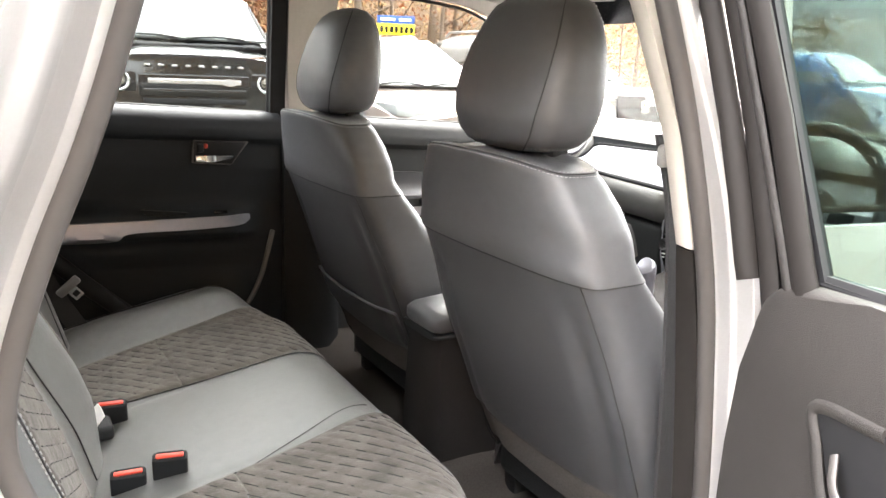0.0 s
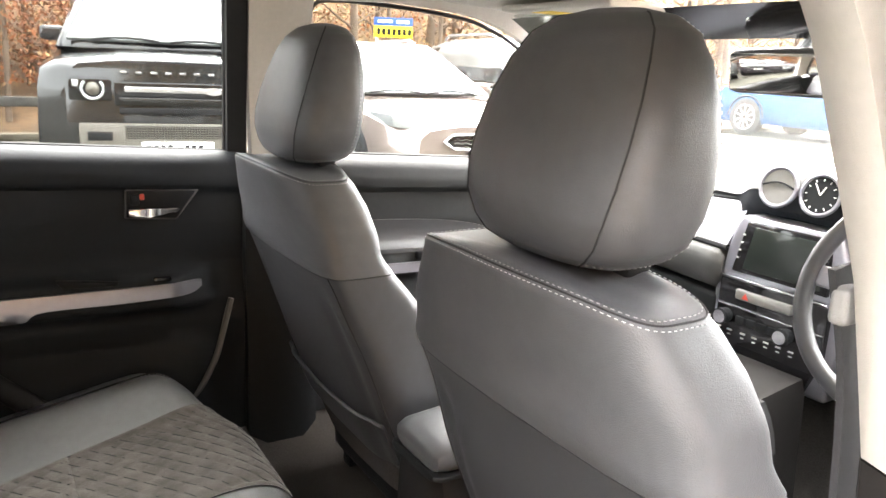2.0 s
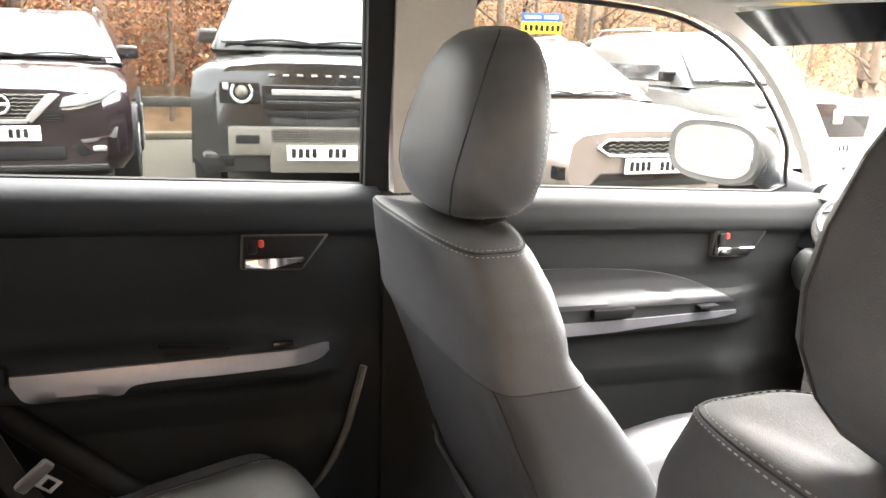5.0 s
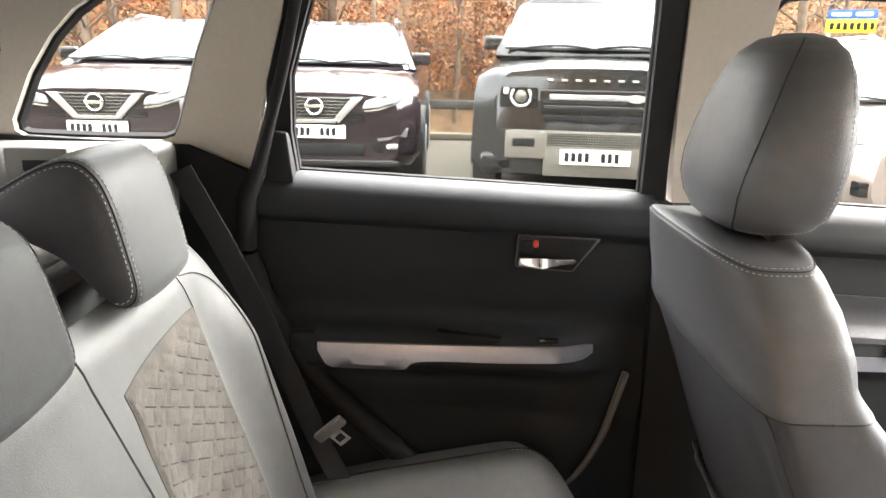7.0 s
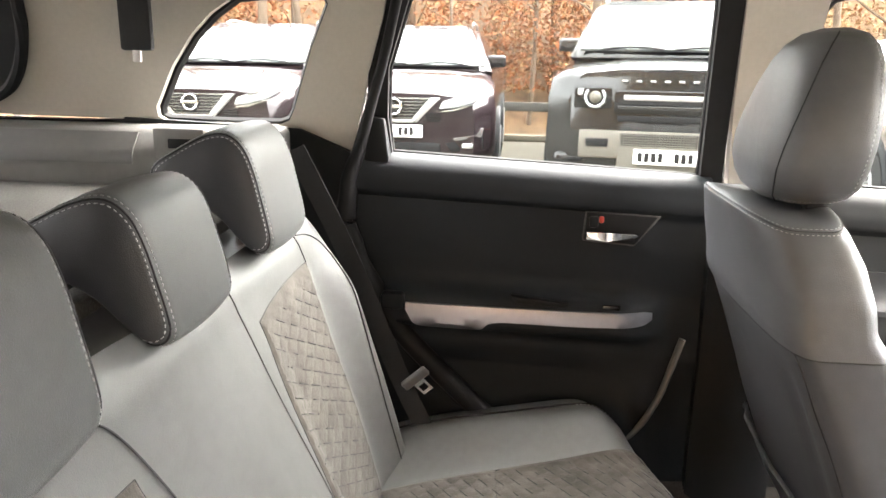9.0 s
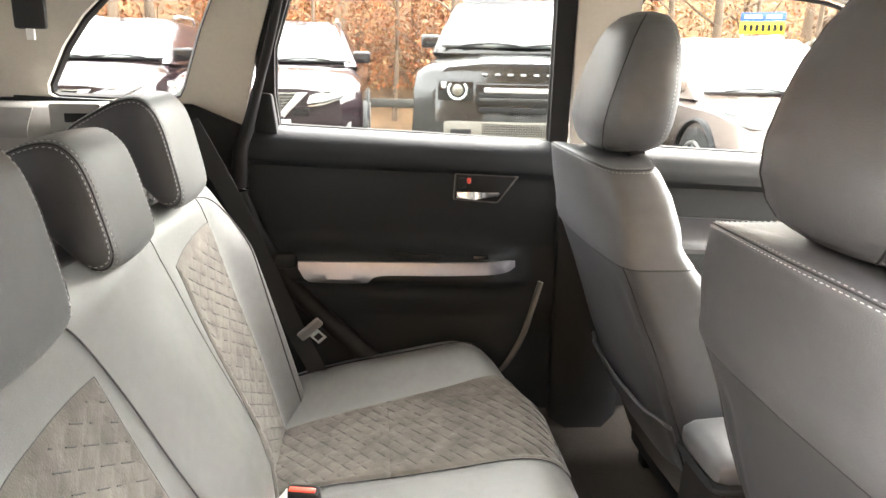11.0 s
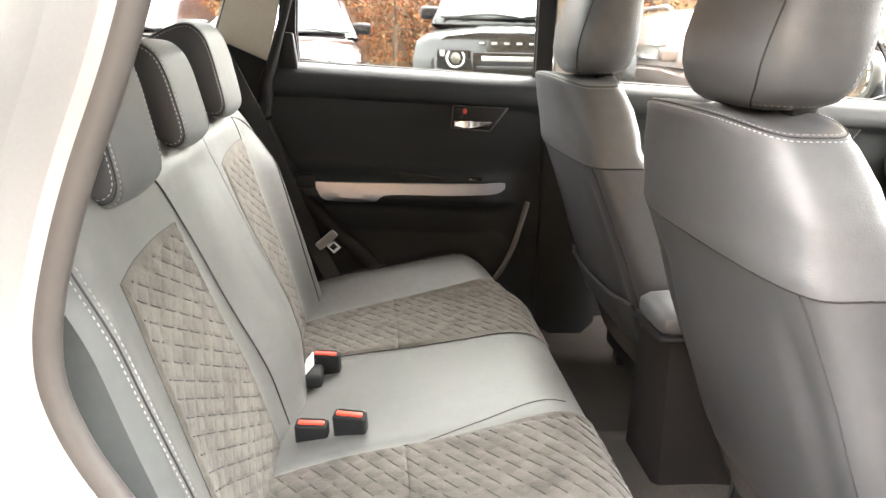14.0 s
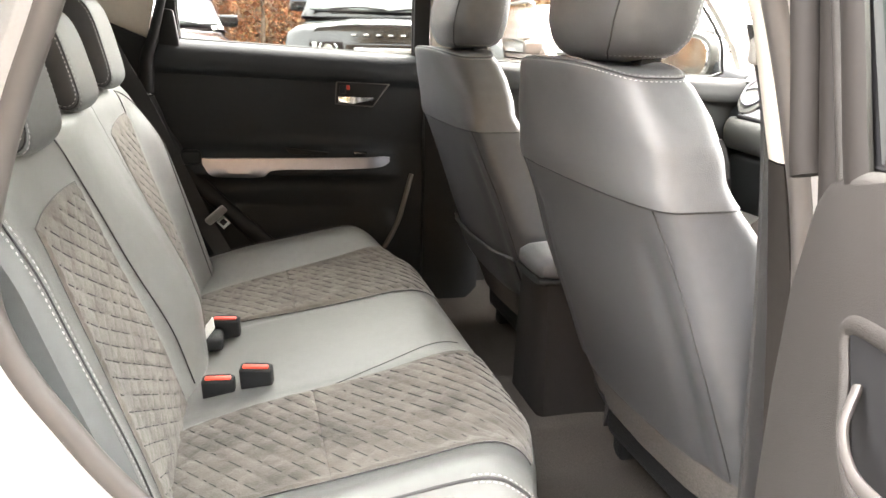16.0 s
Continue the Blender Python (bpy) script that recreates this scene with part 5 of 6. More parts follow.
part("panel_strip", box(-0.126, 0.132, 1.611, 1.63, 0.756, 0.760, 0.0015), CHROME, hv)
part("button_bar", box(-0.080, 0.060, 1.607, 1.63, 0.778, 0.802, 0.005), PLASTIC_GREY, hv, "grey button bar")
part("hazard_button", prism([(-0.060, 0.783), (-0.044, 0.783), (-0.052, 0.797)], "y", 1.605, 1.62), RED, hv)
for x in (-0.098, 0.055):
    k = bmesh.new()
    bmesh.ops.create_cone(k, cap_ends=True, segments=28, radius1=0.016, radius2=0.019, depth=0.028, matrix=pose(x, 1.604, 0.733, 90, 0, 0))
    kn = part("rotary_knob", k, PLASTIC, hv, "black rotary knob")
    k = bmesh.new()
    bmesh.ops.create_cone(k, cap_ends=True, segments=28, radius1=0.013, radius2=0.015, depth=0.006, matrix=pose(x, 1.589, 0.733, 90, 0, 0))
    part("knob_cap", k, CHROME, kn, "chrome cap")
for x in (-0.06, -0.033, -0.006, 0.021):
    part("climate_button", box(x - 0.012, x + 0.012, 1.609, 1.63, 0.722, 0.740, 0.003), PLASTIC, hv)
for x in (-0.115, -0.085, -0.05, -0.02, 0.01, 0.04, 0.07):
    part("button_mark", box(x - 0.006, x + 0.006, 1.6125, 1.63, 0.700, 0.703, 0), PAPER, hv)
    part("button_mark", box(x - 0.004, x + 0.004, 1.6125, 1.63, 0.690, 0.692, 0), PAPER, hv)
for pts, kind in (([(-0.605, 0.902), (-0.54, 0.930), (-0.520, 0.962), (-0.490, 0.971), (-0.30, 0.976), (-0.135, 0.984)], -1), ([(0.625, 0.902), (0.56, 0.930), (0.540, 0.962), (0.510, 0.971), (0.32, 0.976), (0.160, 0.984)], 1)):
    low = [(pts[0][0] + (pts[-1][0] - pts[0][0]) * k, 0.901 - 0.016 * k) for k in (0.0, 0.15, 0.4, 0.7, 1.0)]
    face = [Vector((x, 1.640 + 0.72 * (z - 0.89) - 0.008, z)) for x, z in low + list(reversed(pts[1:]))]
    bm = bmesh.new()
    f = bm.faces.new([bm.verts.new(p) for p in face])
    g = bmesh.ops.extrude_face_region(bm, geom=[f])
    for v in g["geom"]:
        if isinstance(v, bmesh.types.BMVert):
            v.co += Vector((0, 0.020, -0.012))
    bmesh.ops.recalc_face_normals(bm, faces=bm.faces[:])
    part("trim_band", bm, SILVER, dash, "satin silver band", smooth=False)
    edge = curve_through([Vector((x, 1.640 + 0.72 * (z - 0.89) - 0.006, z + 0.004)) for x, z in pts], 6)
    part("dash_slit", tube(edge, 0.004, 6), RUBBER, dash, "dark joint over the band")
    part("dash_step", tube([Vector((x, 1.634, z - 0.004)) for x, z in low], 0.008, 8), RUBBER, dash, "dark step under the band")
part("glovebox", prism([(-0.62, 0.785), (-0.14, 0.770), (-0.14, 0.62), (-0.58, 0.62)], "y", 1.625, 1.74, 0.012, 3), PLASTIC, dash, "black glovebox lid")
part("glovebox_catch", box(-0.40, -0.34, 1.618, 1.64, 0.735, 0.751, 0.005), PLASTIC, dash, "black catch")

# ---- steering wheel ----
sw = thing("steering_wheel", "black leather steering wheel with silver spokes", "steering wheel", at=(0.405, 1.40, 0.93))
wm = pose(0.405, 1.38, 0.945, 65, 0, 0)
part("rim", tube([wm @ Vector((0.182 * math.cos(a), 0.182 * math.sin(a), 0)) for a in (2 * math.pi * k / 64 for k in range(65))], 0.015, 12), LEATHER_BLACK, sw, "black leather wrapped rim")
hub = part("hub", box(-0.075, 0.075, -0.065, 0.055, -0.035, 0.012, 0.03, 4, m=wm), PLASTIC, sw, "black airbag hub")
for a in (0, 180, 270):
    sp = part("spoke", box(0.05, 0.175, -0.018, 0.018, -0.016, 0.002, 0.006, 2, m=wm @ Matrix.Rotation(radians(a), 4, "Z")), SILVER if a != 270 else PLASTIC, sw, "satin spoke")
    if a != 270:
        part("switch_pad", box(0.085, 0.135, -0.013, 0.013, -0.006, 0.006, 0.004, 2, m=wm @ Matrix.Rotation(radians(a), 4, "Z")), PLASTIC, sp)
part("column", box(-0.05, 0.05, -0.05, 0.04, -0.30, -0.03, 0.02, 3, m=wm), PLASTIC, sw, "column shroud")

# ---- roof fittings ----
mir = thing("rear_view_mirror", "black rear-view mirror hanging at the windscreen", "mirror", at=(0.03, 1.50, 1.36))
mm = pose(0.055, 1.47, 1.275, 8, 0, -12) @ Matrix.Scale(1.2, 4)
part("housing", box(-0.12, 0.12, -0.01, 0.035, -0.036, 0.036, 0.014, 3, m=mm), PLASTIC, mir, "black housing")
part("mirror_face", box(-0.112, 0.112, -0.0125, -0.008, -0.030, 0.030, 0.004, m=mm), MIRROR, mir, "mirror glass")
part("stalk", tube([(0.03, 1.50, 1.29), (0.03, 1.56, 1.33), (0.03, 1.57, 1.36)], 0.010, 8), PLASTIC, mir)
cl = thing("reading_lamp", "lit reading lamp panel in the headliner", "ceiling lamp", at=(MID, 1.27, 1.43))
EMIT = bpy.data.materials.new("lamp_glow")
EMIT.use_nodes = True
EMIT.node_tree.nodes["Principled BSDF"].inputs["Emission Color"].default_value = (1.0, 0.86, 0.62, 1)
EMIT.node_tree.nodes["Principled BSDF"].inputs["Emission Strength"].default_value = 3.0
part("lamp_body", box(MID - 0.13, MID + 0.13, 1.19, 1.36, 1.415, 1.44, 0.01, 3), PLASTIC_GREY, cl, "pale grey lamp console")
part("diffuser", box(MID - 0.06, MID + 0.06, 1.22, 1.27, 1.411, 1.42, 0.003), EMIT, cl, "glowing lamp lens")
part("switch", box(MID - 0.10, MID - 0.075, 1.25, 1.28, 1.410, 1.42, 0.003), PLASTIC, cl)
for sx in (-0.36, 0.38):
    v = thing("sun_visor", "pale grey sun visor folded against the roof", "sun visor", group="sun visors", at=(sx, 1.33, 1.40))
    part("visor_board", box(sx - 0.18, sx + 0.18, 1.24, 1.42, 1.384, 1.400, 0.007, 3), HEADLINER, v, "cloth covered board")
    part("warning_label", box(sx - 0.10, sx - 0.03, 1.27, 1.33, 1.3825, 1.3845, 0), material("yellow_label", (0.75, 0.50, 0.04), 0.6), v, "yellow warning label")

# ---- exterior mirror ----
em = thing("door_mirror", "dark silver door mirror on the front passenger door", "door mirror", at=(-0.90, 1.66, 0.97))
em_m = pose(-1.025, 1.72, 1.060, 0, 0, 8)
part("shell", loft([[em_m @ Vector((x, y, z)) for x, z in oval(0, 0, a, b, 2.8, 32)] for y, a, b in ((-0.048, 0.140, 0.072), (-0.050, 0.150, 0.080), (-0.040, 0.155, 0.085), (-0.01, 0.156, 0.086), (0.03, 0.145, 0.078), (0.075, 0.10, 0.055), (0.09, 0.04, 0.02))]), FRAME_GREY, em, "grey painted shell")
part("mirror_face", loft([[em_m @ Vector((x, y, z)) for x, z in oval(0.004, 0, a, b, 3.0, 28)] for y, a, b in ((-0.0525, 0.128, 0.066), (-0.046, 0.131, 0.069))]), MIRROR, em, "mirror glass")
part("foot", loft([[em_m @ Vector((x, y, z)) for y, z in oval(0.01, c, a, b, 2.6, 16)] for x, c, a, b in ((0.12, -0.02, 0.05, 0.055), (0.18, -0.06, 0.045, 0.035), (0.30, -0.07, 0.05, 0.03))]), PLASTIC, em, "black foot")


# ---- outside ----
solid("ground", field(-60, 60, 60, -60, 60, 60, lambda x, y: (x, y, 0.0 + 0.004 * noise.noise((x, y, 0)))), ASPHALT, "worn damp asphalt of the car park", "ground", kind="structure")
PAINTS = {}


def paint(name, color, metal=0.4, rough=0.2):
    return material(name, color, rough, metal=metal, vary=0.05, scale=200, coat=0.25)


def wheel(parent, x, y, r, m, out):
    w = part("wheel", tube([m @ Vector((x, y - out * 0.10, r)), m @ Vector((x, y - out * 0.09, r)), m @ Vector((x, y + out * 0.10, r)), m @ Vector((x, y + out * 0.11, r))], lambda t: r * (0.94 if t in (0, 1) else 1.0), 32), TYRE, parent, "black tyre on alloy rim")
    bm = bmesh.new()
    for k in range(10):
        box(-0.02, 0.02, -0.012, 0.012, 0.04, r * 0.68, 0.0, bm=bm, m=m @ pose(x, y + out * 0.105, r) @ Matrix.Rotation(2 * math.pi * k / 10, 4, "Y"))
    tube([m @ Vector((x + r * 0.66 * math.cos(a), y + out * 0.108, r + r * 0.66 * math.sin(a))) for a in (2 * math.pi * k / 32 for k in range(33))], 0.018, 6, bm=bm)
    part("rim", bm, ALLOY, w, "silver alloy rim")


def car(at, turn, label, color, length, width, height, bonnet, belt_z, screen_x, roof_x, rear_x, face, cabin_top, wheel_r=0.35, nose_drop=0.12, wheel_x=0.9, base=2.65, round_nose=0.25, sill=0.28):
    """A parked car: x from the nose backwards (negative), y across."""
    m = pose(*at, 0, 0, turn)
    top = thing("parked_car", label, "car", group="parked cars", at=at)
    hw = width / 2
    st = []
    N = 36
    for i in range(N + 1):
        x = -length * i / N
        f = min(1.0, -x / round_nose) if round_nose else 1
        g = min(1.0, (length + x) / 0.3)
        w = hw * (0.80 + 0.20 * math.sin(f * math.pi / 2)) * (0.88 + 0.12 * math.sin(g * math.pi / 2))
        zt = bonnet - nose_drop * (1 - math.sin(min(1.0, -x / 0.9) * math.pi / 2)) if x > screen_x else bonnet + (belt_z - bonnet) * min(1, (screen_x - x) / 0.4)
        zt -= 0.10 * (1 - g)
        z0 = sill + 0.10 * (1 - f) * 0.4
        st.append([m @ Vector((x, y, z)) for y, z in ((-w * 0.90, z0), (-w, z0 + 0.12), (-w, zt - 0.22), (-w * 0.97, zt - 0.08), (-w * 0.86, zt - 0.015), (-w * 0.5, zt + 0.015), (0, zt + 0.02), (w * 0.5, zt + 0.015), (w * 0.86, zt - 0.015), (w * 0.97, zt - 0.08), (w, zt - 0.22), (w, z0 + 0.12), (w * 0.90, z0))])
    body = part("body", loft(st), color, top, "painted bodywork")
    # cabin
    def sect(x, wb, wt, zb, zt):
        return [m @ Vector((x, y, z)) for y, z in ((-wb, zb), (-wb + (wb - wt) * 0.55, zb + (zt - zb) * 0.6), (-wt, zt - 0.06), (-wt * 0.8, zt), (wt * 0.8, zt), (wt, zt - 0.06), (wb - (wb - wt) * 0.55, zb + (zt - zb) * 0.6), (wb, zb))]
    wb, wt = hw * 0.93, hw * cabin_top
    bz = belt_z - 0.04
    part("cabin", loft([sect(screen_x, wb, wb * 0.97, bz, bz + 0.03), sect(roof_x, wb, wt, bz, height - 0.01), sect(roof_x - 0.5, wb, wt, bz, height), sect(rear_x + 0.4, wb, wt, bz, height - 0.02), sect(rear_x, wb, wt * 0.97, bz, height - 0.08), sect(-length + 0.12, wb * 0.95, wb * 0.9, bz, bz + 0.02)]), color, body, "painted roof and pillars")
    # glass
    def on_screen(u, v):
        p = Vector((screen_x, u * wb * 0.90, bz + 0.05)).lerp(Vector((roof_x + 0.02, u * wt * 0.88, height - 0.06)), v)
        return m @ (p + Vector((0.03 * (1 - u * u) + 0.03, 0, 0.015)))
    part("windscreen", field(-1, 1, 10, 0.03, 0.97, 6, on_screen, m.to_3x3() @ Vector((-0.02, 0, -0.02))), CAR_GLASS, body, "bright sky-reflecting windscreen")
    part("wiper", tube([on_screen(-0.75 + 0.1 * k, 0.02 + 0.05 * math.sin(k / 7 * 3.1)) for k in range(8)], 0.012, 5), RUBBER, body)
    part("wiper", tube([on_screen(0.05 + 0.1 * k, 0.02 + 0.05 * math.sin(k / 7 * 3.1)) for k in range(8)], 0.012, 5), RUBBER, body)
    for s in (-1, 1):
        xs = [screen_x - 0.35, roof_x - 0.30, (roof_x + rear_x) / 2 + 0.05, (roof_x + rear_x) / 2 - 0.03, rear_x + 0.25, rear_x - 0.05]
        for a, b in ((0, 2), (3, 5)):
            lo = [Vector((xs[a], s * (wb + 0.004), bz + 0.06)), Vector((xs[b], s * (wb + 0.004), bz + 0.06))]
            hi = [Vector((xs[a] if a else xs[1], s * (wt + 0.022), height - 0.13)), Vector((xs[b] if b < 5 else xs[4], s * (wt + 0.022), height - 0.13))]
            def pane(u, v):
                return m @ lo[0].lerp(lo[1], u).lerp(hi[0].lerp(hi[1], u), v)
            part("side_window", field(0, 1, 6, 0, 1, 4, pane, m.to_3x3() @ Vector((0, -s * 0.02, 0))), DARK_GLASS, body, "dark side window")
        em = m @ pose(screen_x - 0.30, s * (hw - 0.03), belt_z + 0.07)
        part("mirror", box(-0.05, 0.05, -0.095, 0.095, -0.06, 0.065, 0.03, 3, m=em), GLOSS_BLACK if face != "kia" else color, body, "door mirror")
        part("roof_rail", tube([m @ Vector((roof_x - 0.35, s * wt * 0.88, height + 0.0)), m @ Vector((roof_x - 0.5, s * wt * 0.88, height + 0.04)), m @ Vector((rear_x + 0.4, s * wt * 0.88, height + 0.03)), m @ Vector((rear_x + 0.3, s * wt * 0.88, height - 0.03))], 0.018, 6), ALLOY, body)
        for wx in (-wheel_x, -wheel_x - base):
            arch = [m @ Vector((wx + (wheel_r + 0.06) * math.cos(a), s * (hw + 0.004), wheel_r + (wheel_r + 0.06) * math.sin(a))) for a in (math.pi * k / 20 for k in range(21))]
            part("wheel_arch", tube(arch, 0.035, 6, flat=0.6), PLASTIC, body, "black wheel arch trim")
            wheel(top, wx, s * (hw - 0.08), wheel_r, m, s)
    return top, m, body


CAR_GLASS = material("sky_lit_glass", (0.13, 0.145, 0.145), 0.04, coat=0.3, vary=0.05)
DARK_GLASS = material("dark_car_glass", (0.03, 0.035, 0.035), 0.04, coat=1.0, vary=0.05)


def fit_plate(m, body, x, z, chars=7):
    pl = part("number_plate", box(x - 0.012, x + 0.010, -0.26, 0.26, z - 0.056, z + 0.056, 0.004, m=m), PLATE, body, "white number plate")
    for k in range(chars):
        y = -0.21 + 0.05 * k + (0.07 if k > 3 else 0)
        part("plate_bar", box(x + 0.008, x + 0.0125, y - 0.016, y + 0.016, z - 0.034, z + 0.034, 0.0, m=m), RUBBER, pl)


PURPLE = paint("dark_purple_paint", (0.024, 0.016, 0.019), metal=0.3, rough=0.14)
BLACKP = paint("dark_grey_paint", (0.021, 0.0215, 0.022), metal=0.3, rough=0.14)
PEARL = paint("bronze_grey_paint", (0.30, 0.25, 0.23), metal=0.5)
GREYP = paint("mid_grey_paint", (0.20, 0.20, 0.19))
BLUEP = paint("blue_paint", (0.025, 0.12, 0.34))

for y in (-0.775, -2.64):
    top, m, body = car((-5.87, y, 0), 0, "dark purple crossover parked nose-out with chrome V grille", PURPLE, 4.4, 1.8, 1.585, 1.10, 1.13, -1.12, -2.05, -3.7, "v", 0.70, nose_drop=0.19)
    part("grille", prism([(-0.36, 0.895), (0.36, 0.895), (0.17, 0.70), (-0.17, 0.70)], "x", -0.12, 0.02, 0.01, fun=lambda c: m @ c), RUBBER, body, "black mesh grille")
    for s in (-1, 1):
        part("chrome_arm", prism([(s * 0.415, 0.895), (s * 0.325, 0.895), (s * 0.165, 0.715), (s * 0.20, 0.672)], "x", -0.10, 0.035, 0.006, fun=lambda c: m @ c), ALLOY, body, "chrome V arm")
        part("headlight", prism([(s * 0.40, 0.795), (s * 0.43, 0.865), (s * 0.60, 0.915), (s * 0.82, 0.975), (s * 0.83, 0.935), (s * 0.72, 0.865), (s * 0.54, 0.808)], "x", -0.16, 0.0, 0.01, fun=lambda c: m @ Vector((c.x + 0.035 - 0.95 * max(0, abs(c.y) - 0.70), c.y, c.z))), LAMP_GLASS, body, "clear headlight")
        part("headlight_brow", prism([(s * 0.42, 0.785), (s * 0.55, 0.800), (s * 0.72, 0.855), (s * 0.72, 0.845), (s * 0.55, 0.786), (s * 0.42, 0.770)], "x", -0.16, 0.0, 0.003, fun=lambda c: m @ Vector((c.x + 0.042 - 0.95 * max(0, abs(c.y) - 0.70), c.y, c.z))), CHROME, body, "bright daylight strip")
        part("fog_strip", prism([(s * 0.53, 0.545), (s * 0.74, 0.572), (s * 0.775, 0.63), (s * 0.80, 0.635), (s * 0.785, 0.555), (s * 0.55, 0.522)], "x", -0.22, 0.0, 0.004, fun=lambda c: m @ Vector((c.x + 0.035 - 0.95 * max(0, abs(c.y) - 0.70), c.y, c.z))), ALLOY, body, "chrome fog light strip")
        part("fog_pocket", prism([(s * 0.46, 0.50), (s * 0.80, 0.55), (s * 0.80, 0.44), (s * 0.52, 0.42)], "x", -0.24, 0.0, 0.008, fun=lambda c: m @ Vector((c.x + 0.022 - 0.95 * max(0, abs(c.y) - 0.70), c.y, c.z))), RUBBER, body, "black fog light pocket")
        part("fog_lamp", box(-0.05, 0.030, s * 0.66 - 0.05, s * 0.66 + 0.05, 0.455, 0.50, 0.012, 3, m=m), LAMP_GLASS, body, "small fog lamp")
    mesh = bmesh.new()
    for k in range(7):
        w = 0.16 + 0.17 * k / 6
        tube([m @ Vector((0.024, y, 0.712 + 0.028 * k + 0.008 * (i % 2))) for i, y in enumerate(-w + 2 * w * q / 16 for q in range(17))], 0.005, 4, bm=mesh)
    part("grille_mesh", mesh, BUMPER_GREY, body, "dark grey mesh")
    for s in (-1, 1):
        mesh = bmesh.new()
        for k in range(4):
            box(0.0, 0.026, min(s * 0.29, s * 0.42), max(s * 0.29, s * 0.42), 0.690 + 0.020 * k, 0.698 + 0.020 * k, 0, bm=mesh, m=m)
        part("side_vent", mesh, RUBBER, body, "dark side louvres")
    part("chrome_bar", prism([(-0.19, 0.705), (0.19, 0.705), (0.17, 0.672), (-0.17, 0.672)], "x", -0.05, 0.040, 0.006, fun=lambda c: m @ c), ALLOY, body)
    bd = bmesh.new()
    bmesh.ops.create_cone(bd, cap_ends=True, segments=32, radius1=0.085, radius2=0.08, depth=0.02, matrix=m @ pose(0.04, 0, 0.815, 0, 90, 0))
    bdo = part("badge", bd, GLOSS_BLACK, body, "round dark badge with chrome ring")
    part("badge_ring", tube([m @ Vector((0.052, 0.068 * math.cos(a), 0.815 + 0.068 * math.sin(a))) for a in (2 * math.pi * k / 32 for k in range(33))], 0.010, 6), CHROME, bdo)
    part("badge_bar", box(0.045, 0.062, -0.082, 0.082, 0.801, 0.829, 0.004, m=m), CHROME, bdo)
    fit_plate(m, body, 0.035, 0.60)
    part("bumper_lip", box(-0.10, 0.04, -0.72, 0.72, 0.30, 0.36, 0.02, m=m), GLOSS_BLACK, body)
    part("lower_intake", box(-0.10, 0.022, -0.42, 0.42, 0.39, 0.50, 0.02, m=m), RUBBER, body, "dark lower intake")

top, m, body = car((-5.0, 1.47, 0), -8.5, "dark grey boxy off-road car parked nose-out, round-ringed headlights", BLACKP, 4.7, 1.90, 1.79, 1.215, 1.30, -1.30, -1.72, -4.4, "box", 0.72, wheel_r=0.39, nose_drop=0.05, round_nose=0.16, base=2.8, sill=0.35)
def bonnet_ridge(x, y):
    z = 1.215 - 0.05 * (1 - math.sin(min(1.0, -x / 0.9) * math.pi / 2)) + 0.036 - 0.03 * (y / 0.95) ** 2
    return m @ Vector((x, y, z - 0.022 * smooth01(0.40, 0.46, abs(y)) - 0.022 * smooth01(-0.22, -0.12, x)))


part("bonnet_panel", field(-1.20, -0.12, 20, -0.47, 0.47, 24, bonnet_ridge, (0, 0, -0.02)), BLACKP, body, "raised bonnet panel")
part("grille", box(-0.05, 0.018, -0.43, 0.43, 0.855, 1.03, 0.012, m=m), GLOSS_BLACK, body, "black grille")
part("grille_bar", box(-0.02, 0.035, -0.36, 0.36, 0.955, 0.995, 0.006, m=m), ALLOY, body, "silver grille bar")
part("grille_bar", box(-0.02, 0.035, -0.40, 0.40, 0.875, 0.915, 0.008, m=m), BLACKP, body)
part("badge", loft([[m @ Vector((x, y, z)) for y, z in oval(0.27, 0.972, 0.062, 0.030, 2, 24)] for x in (0.0, 0.042)]), ALLOY, body, "oval badge")
for k in range(8):
    y = -0.36 + 0.72 * k / 7
    part("letter_bar", box(-0.02, 0.006, y - 0.021, y + 0.021, 1.089, 1.105, 0.003, m=m @ pose(0.02, 0, 0)), ALLOY, body)
for s in (-1, 1):
    hl = part("headlight", box(-0.10, 0.015, s * 0.59 - 0.145, s * 0.59 + 0.145, 0.885, 1.055, 0.02, m=m), GLOSS_BLACK, body, "black headlight housing")
    part("lamp_ring", tube([m @ Vector((0.022, s * 0.573 + 0.072 * math.cos(a), 0.972 + 0.072 * math.sin(a))) for a in (math.pi * (0.75 + 1.5 * k / 24) if s < 0 else math.pi * (0.75 + 1.5 * k / 24) for k in range(25))], 0.012, 6), LAMP_GLASS, hl, "ring light")
    bd = bmesh.new()
    bmesh.ops.create_uvsphere(bd, u_segments=20, v_segments=12, radius=0.05, matrix=m @ pose(0.0, s * 0.573, 0.972))
    part("lamp_lens", bd, BUMPER_GREY, hl, "round grey lens")
    part("lamp_square", box(-0.02, 0.022, s * 0.685 - 0.022, s * 0.685 + 0.022, 0.985, 1.035, 0.006, m=m), LAMP_GLASS, hl, "small square lamp")
    part("bumper_corner", box(-0.12, 0.04, s * 0.525 - 0.155, s * 0.525 + 0.155, 0.51, 0.725, 0.02, m=m), BUMPER_GREY, body, "grey bumper corner")
    part("corner_slot", box(0.02, 0.045, s * 0.54 - 0.085, s * 0.54 + 0.085, 0.60, 0.665, 0.006, m=m), RUBBER, body)
part("skid_plate", box(-0.10, 0.037, -0.385, 0.385, 0.38, 0.725, 0.02, m=m), BUMPER_GREY, body, "grey bumper centre")
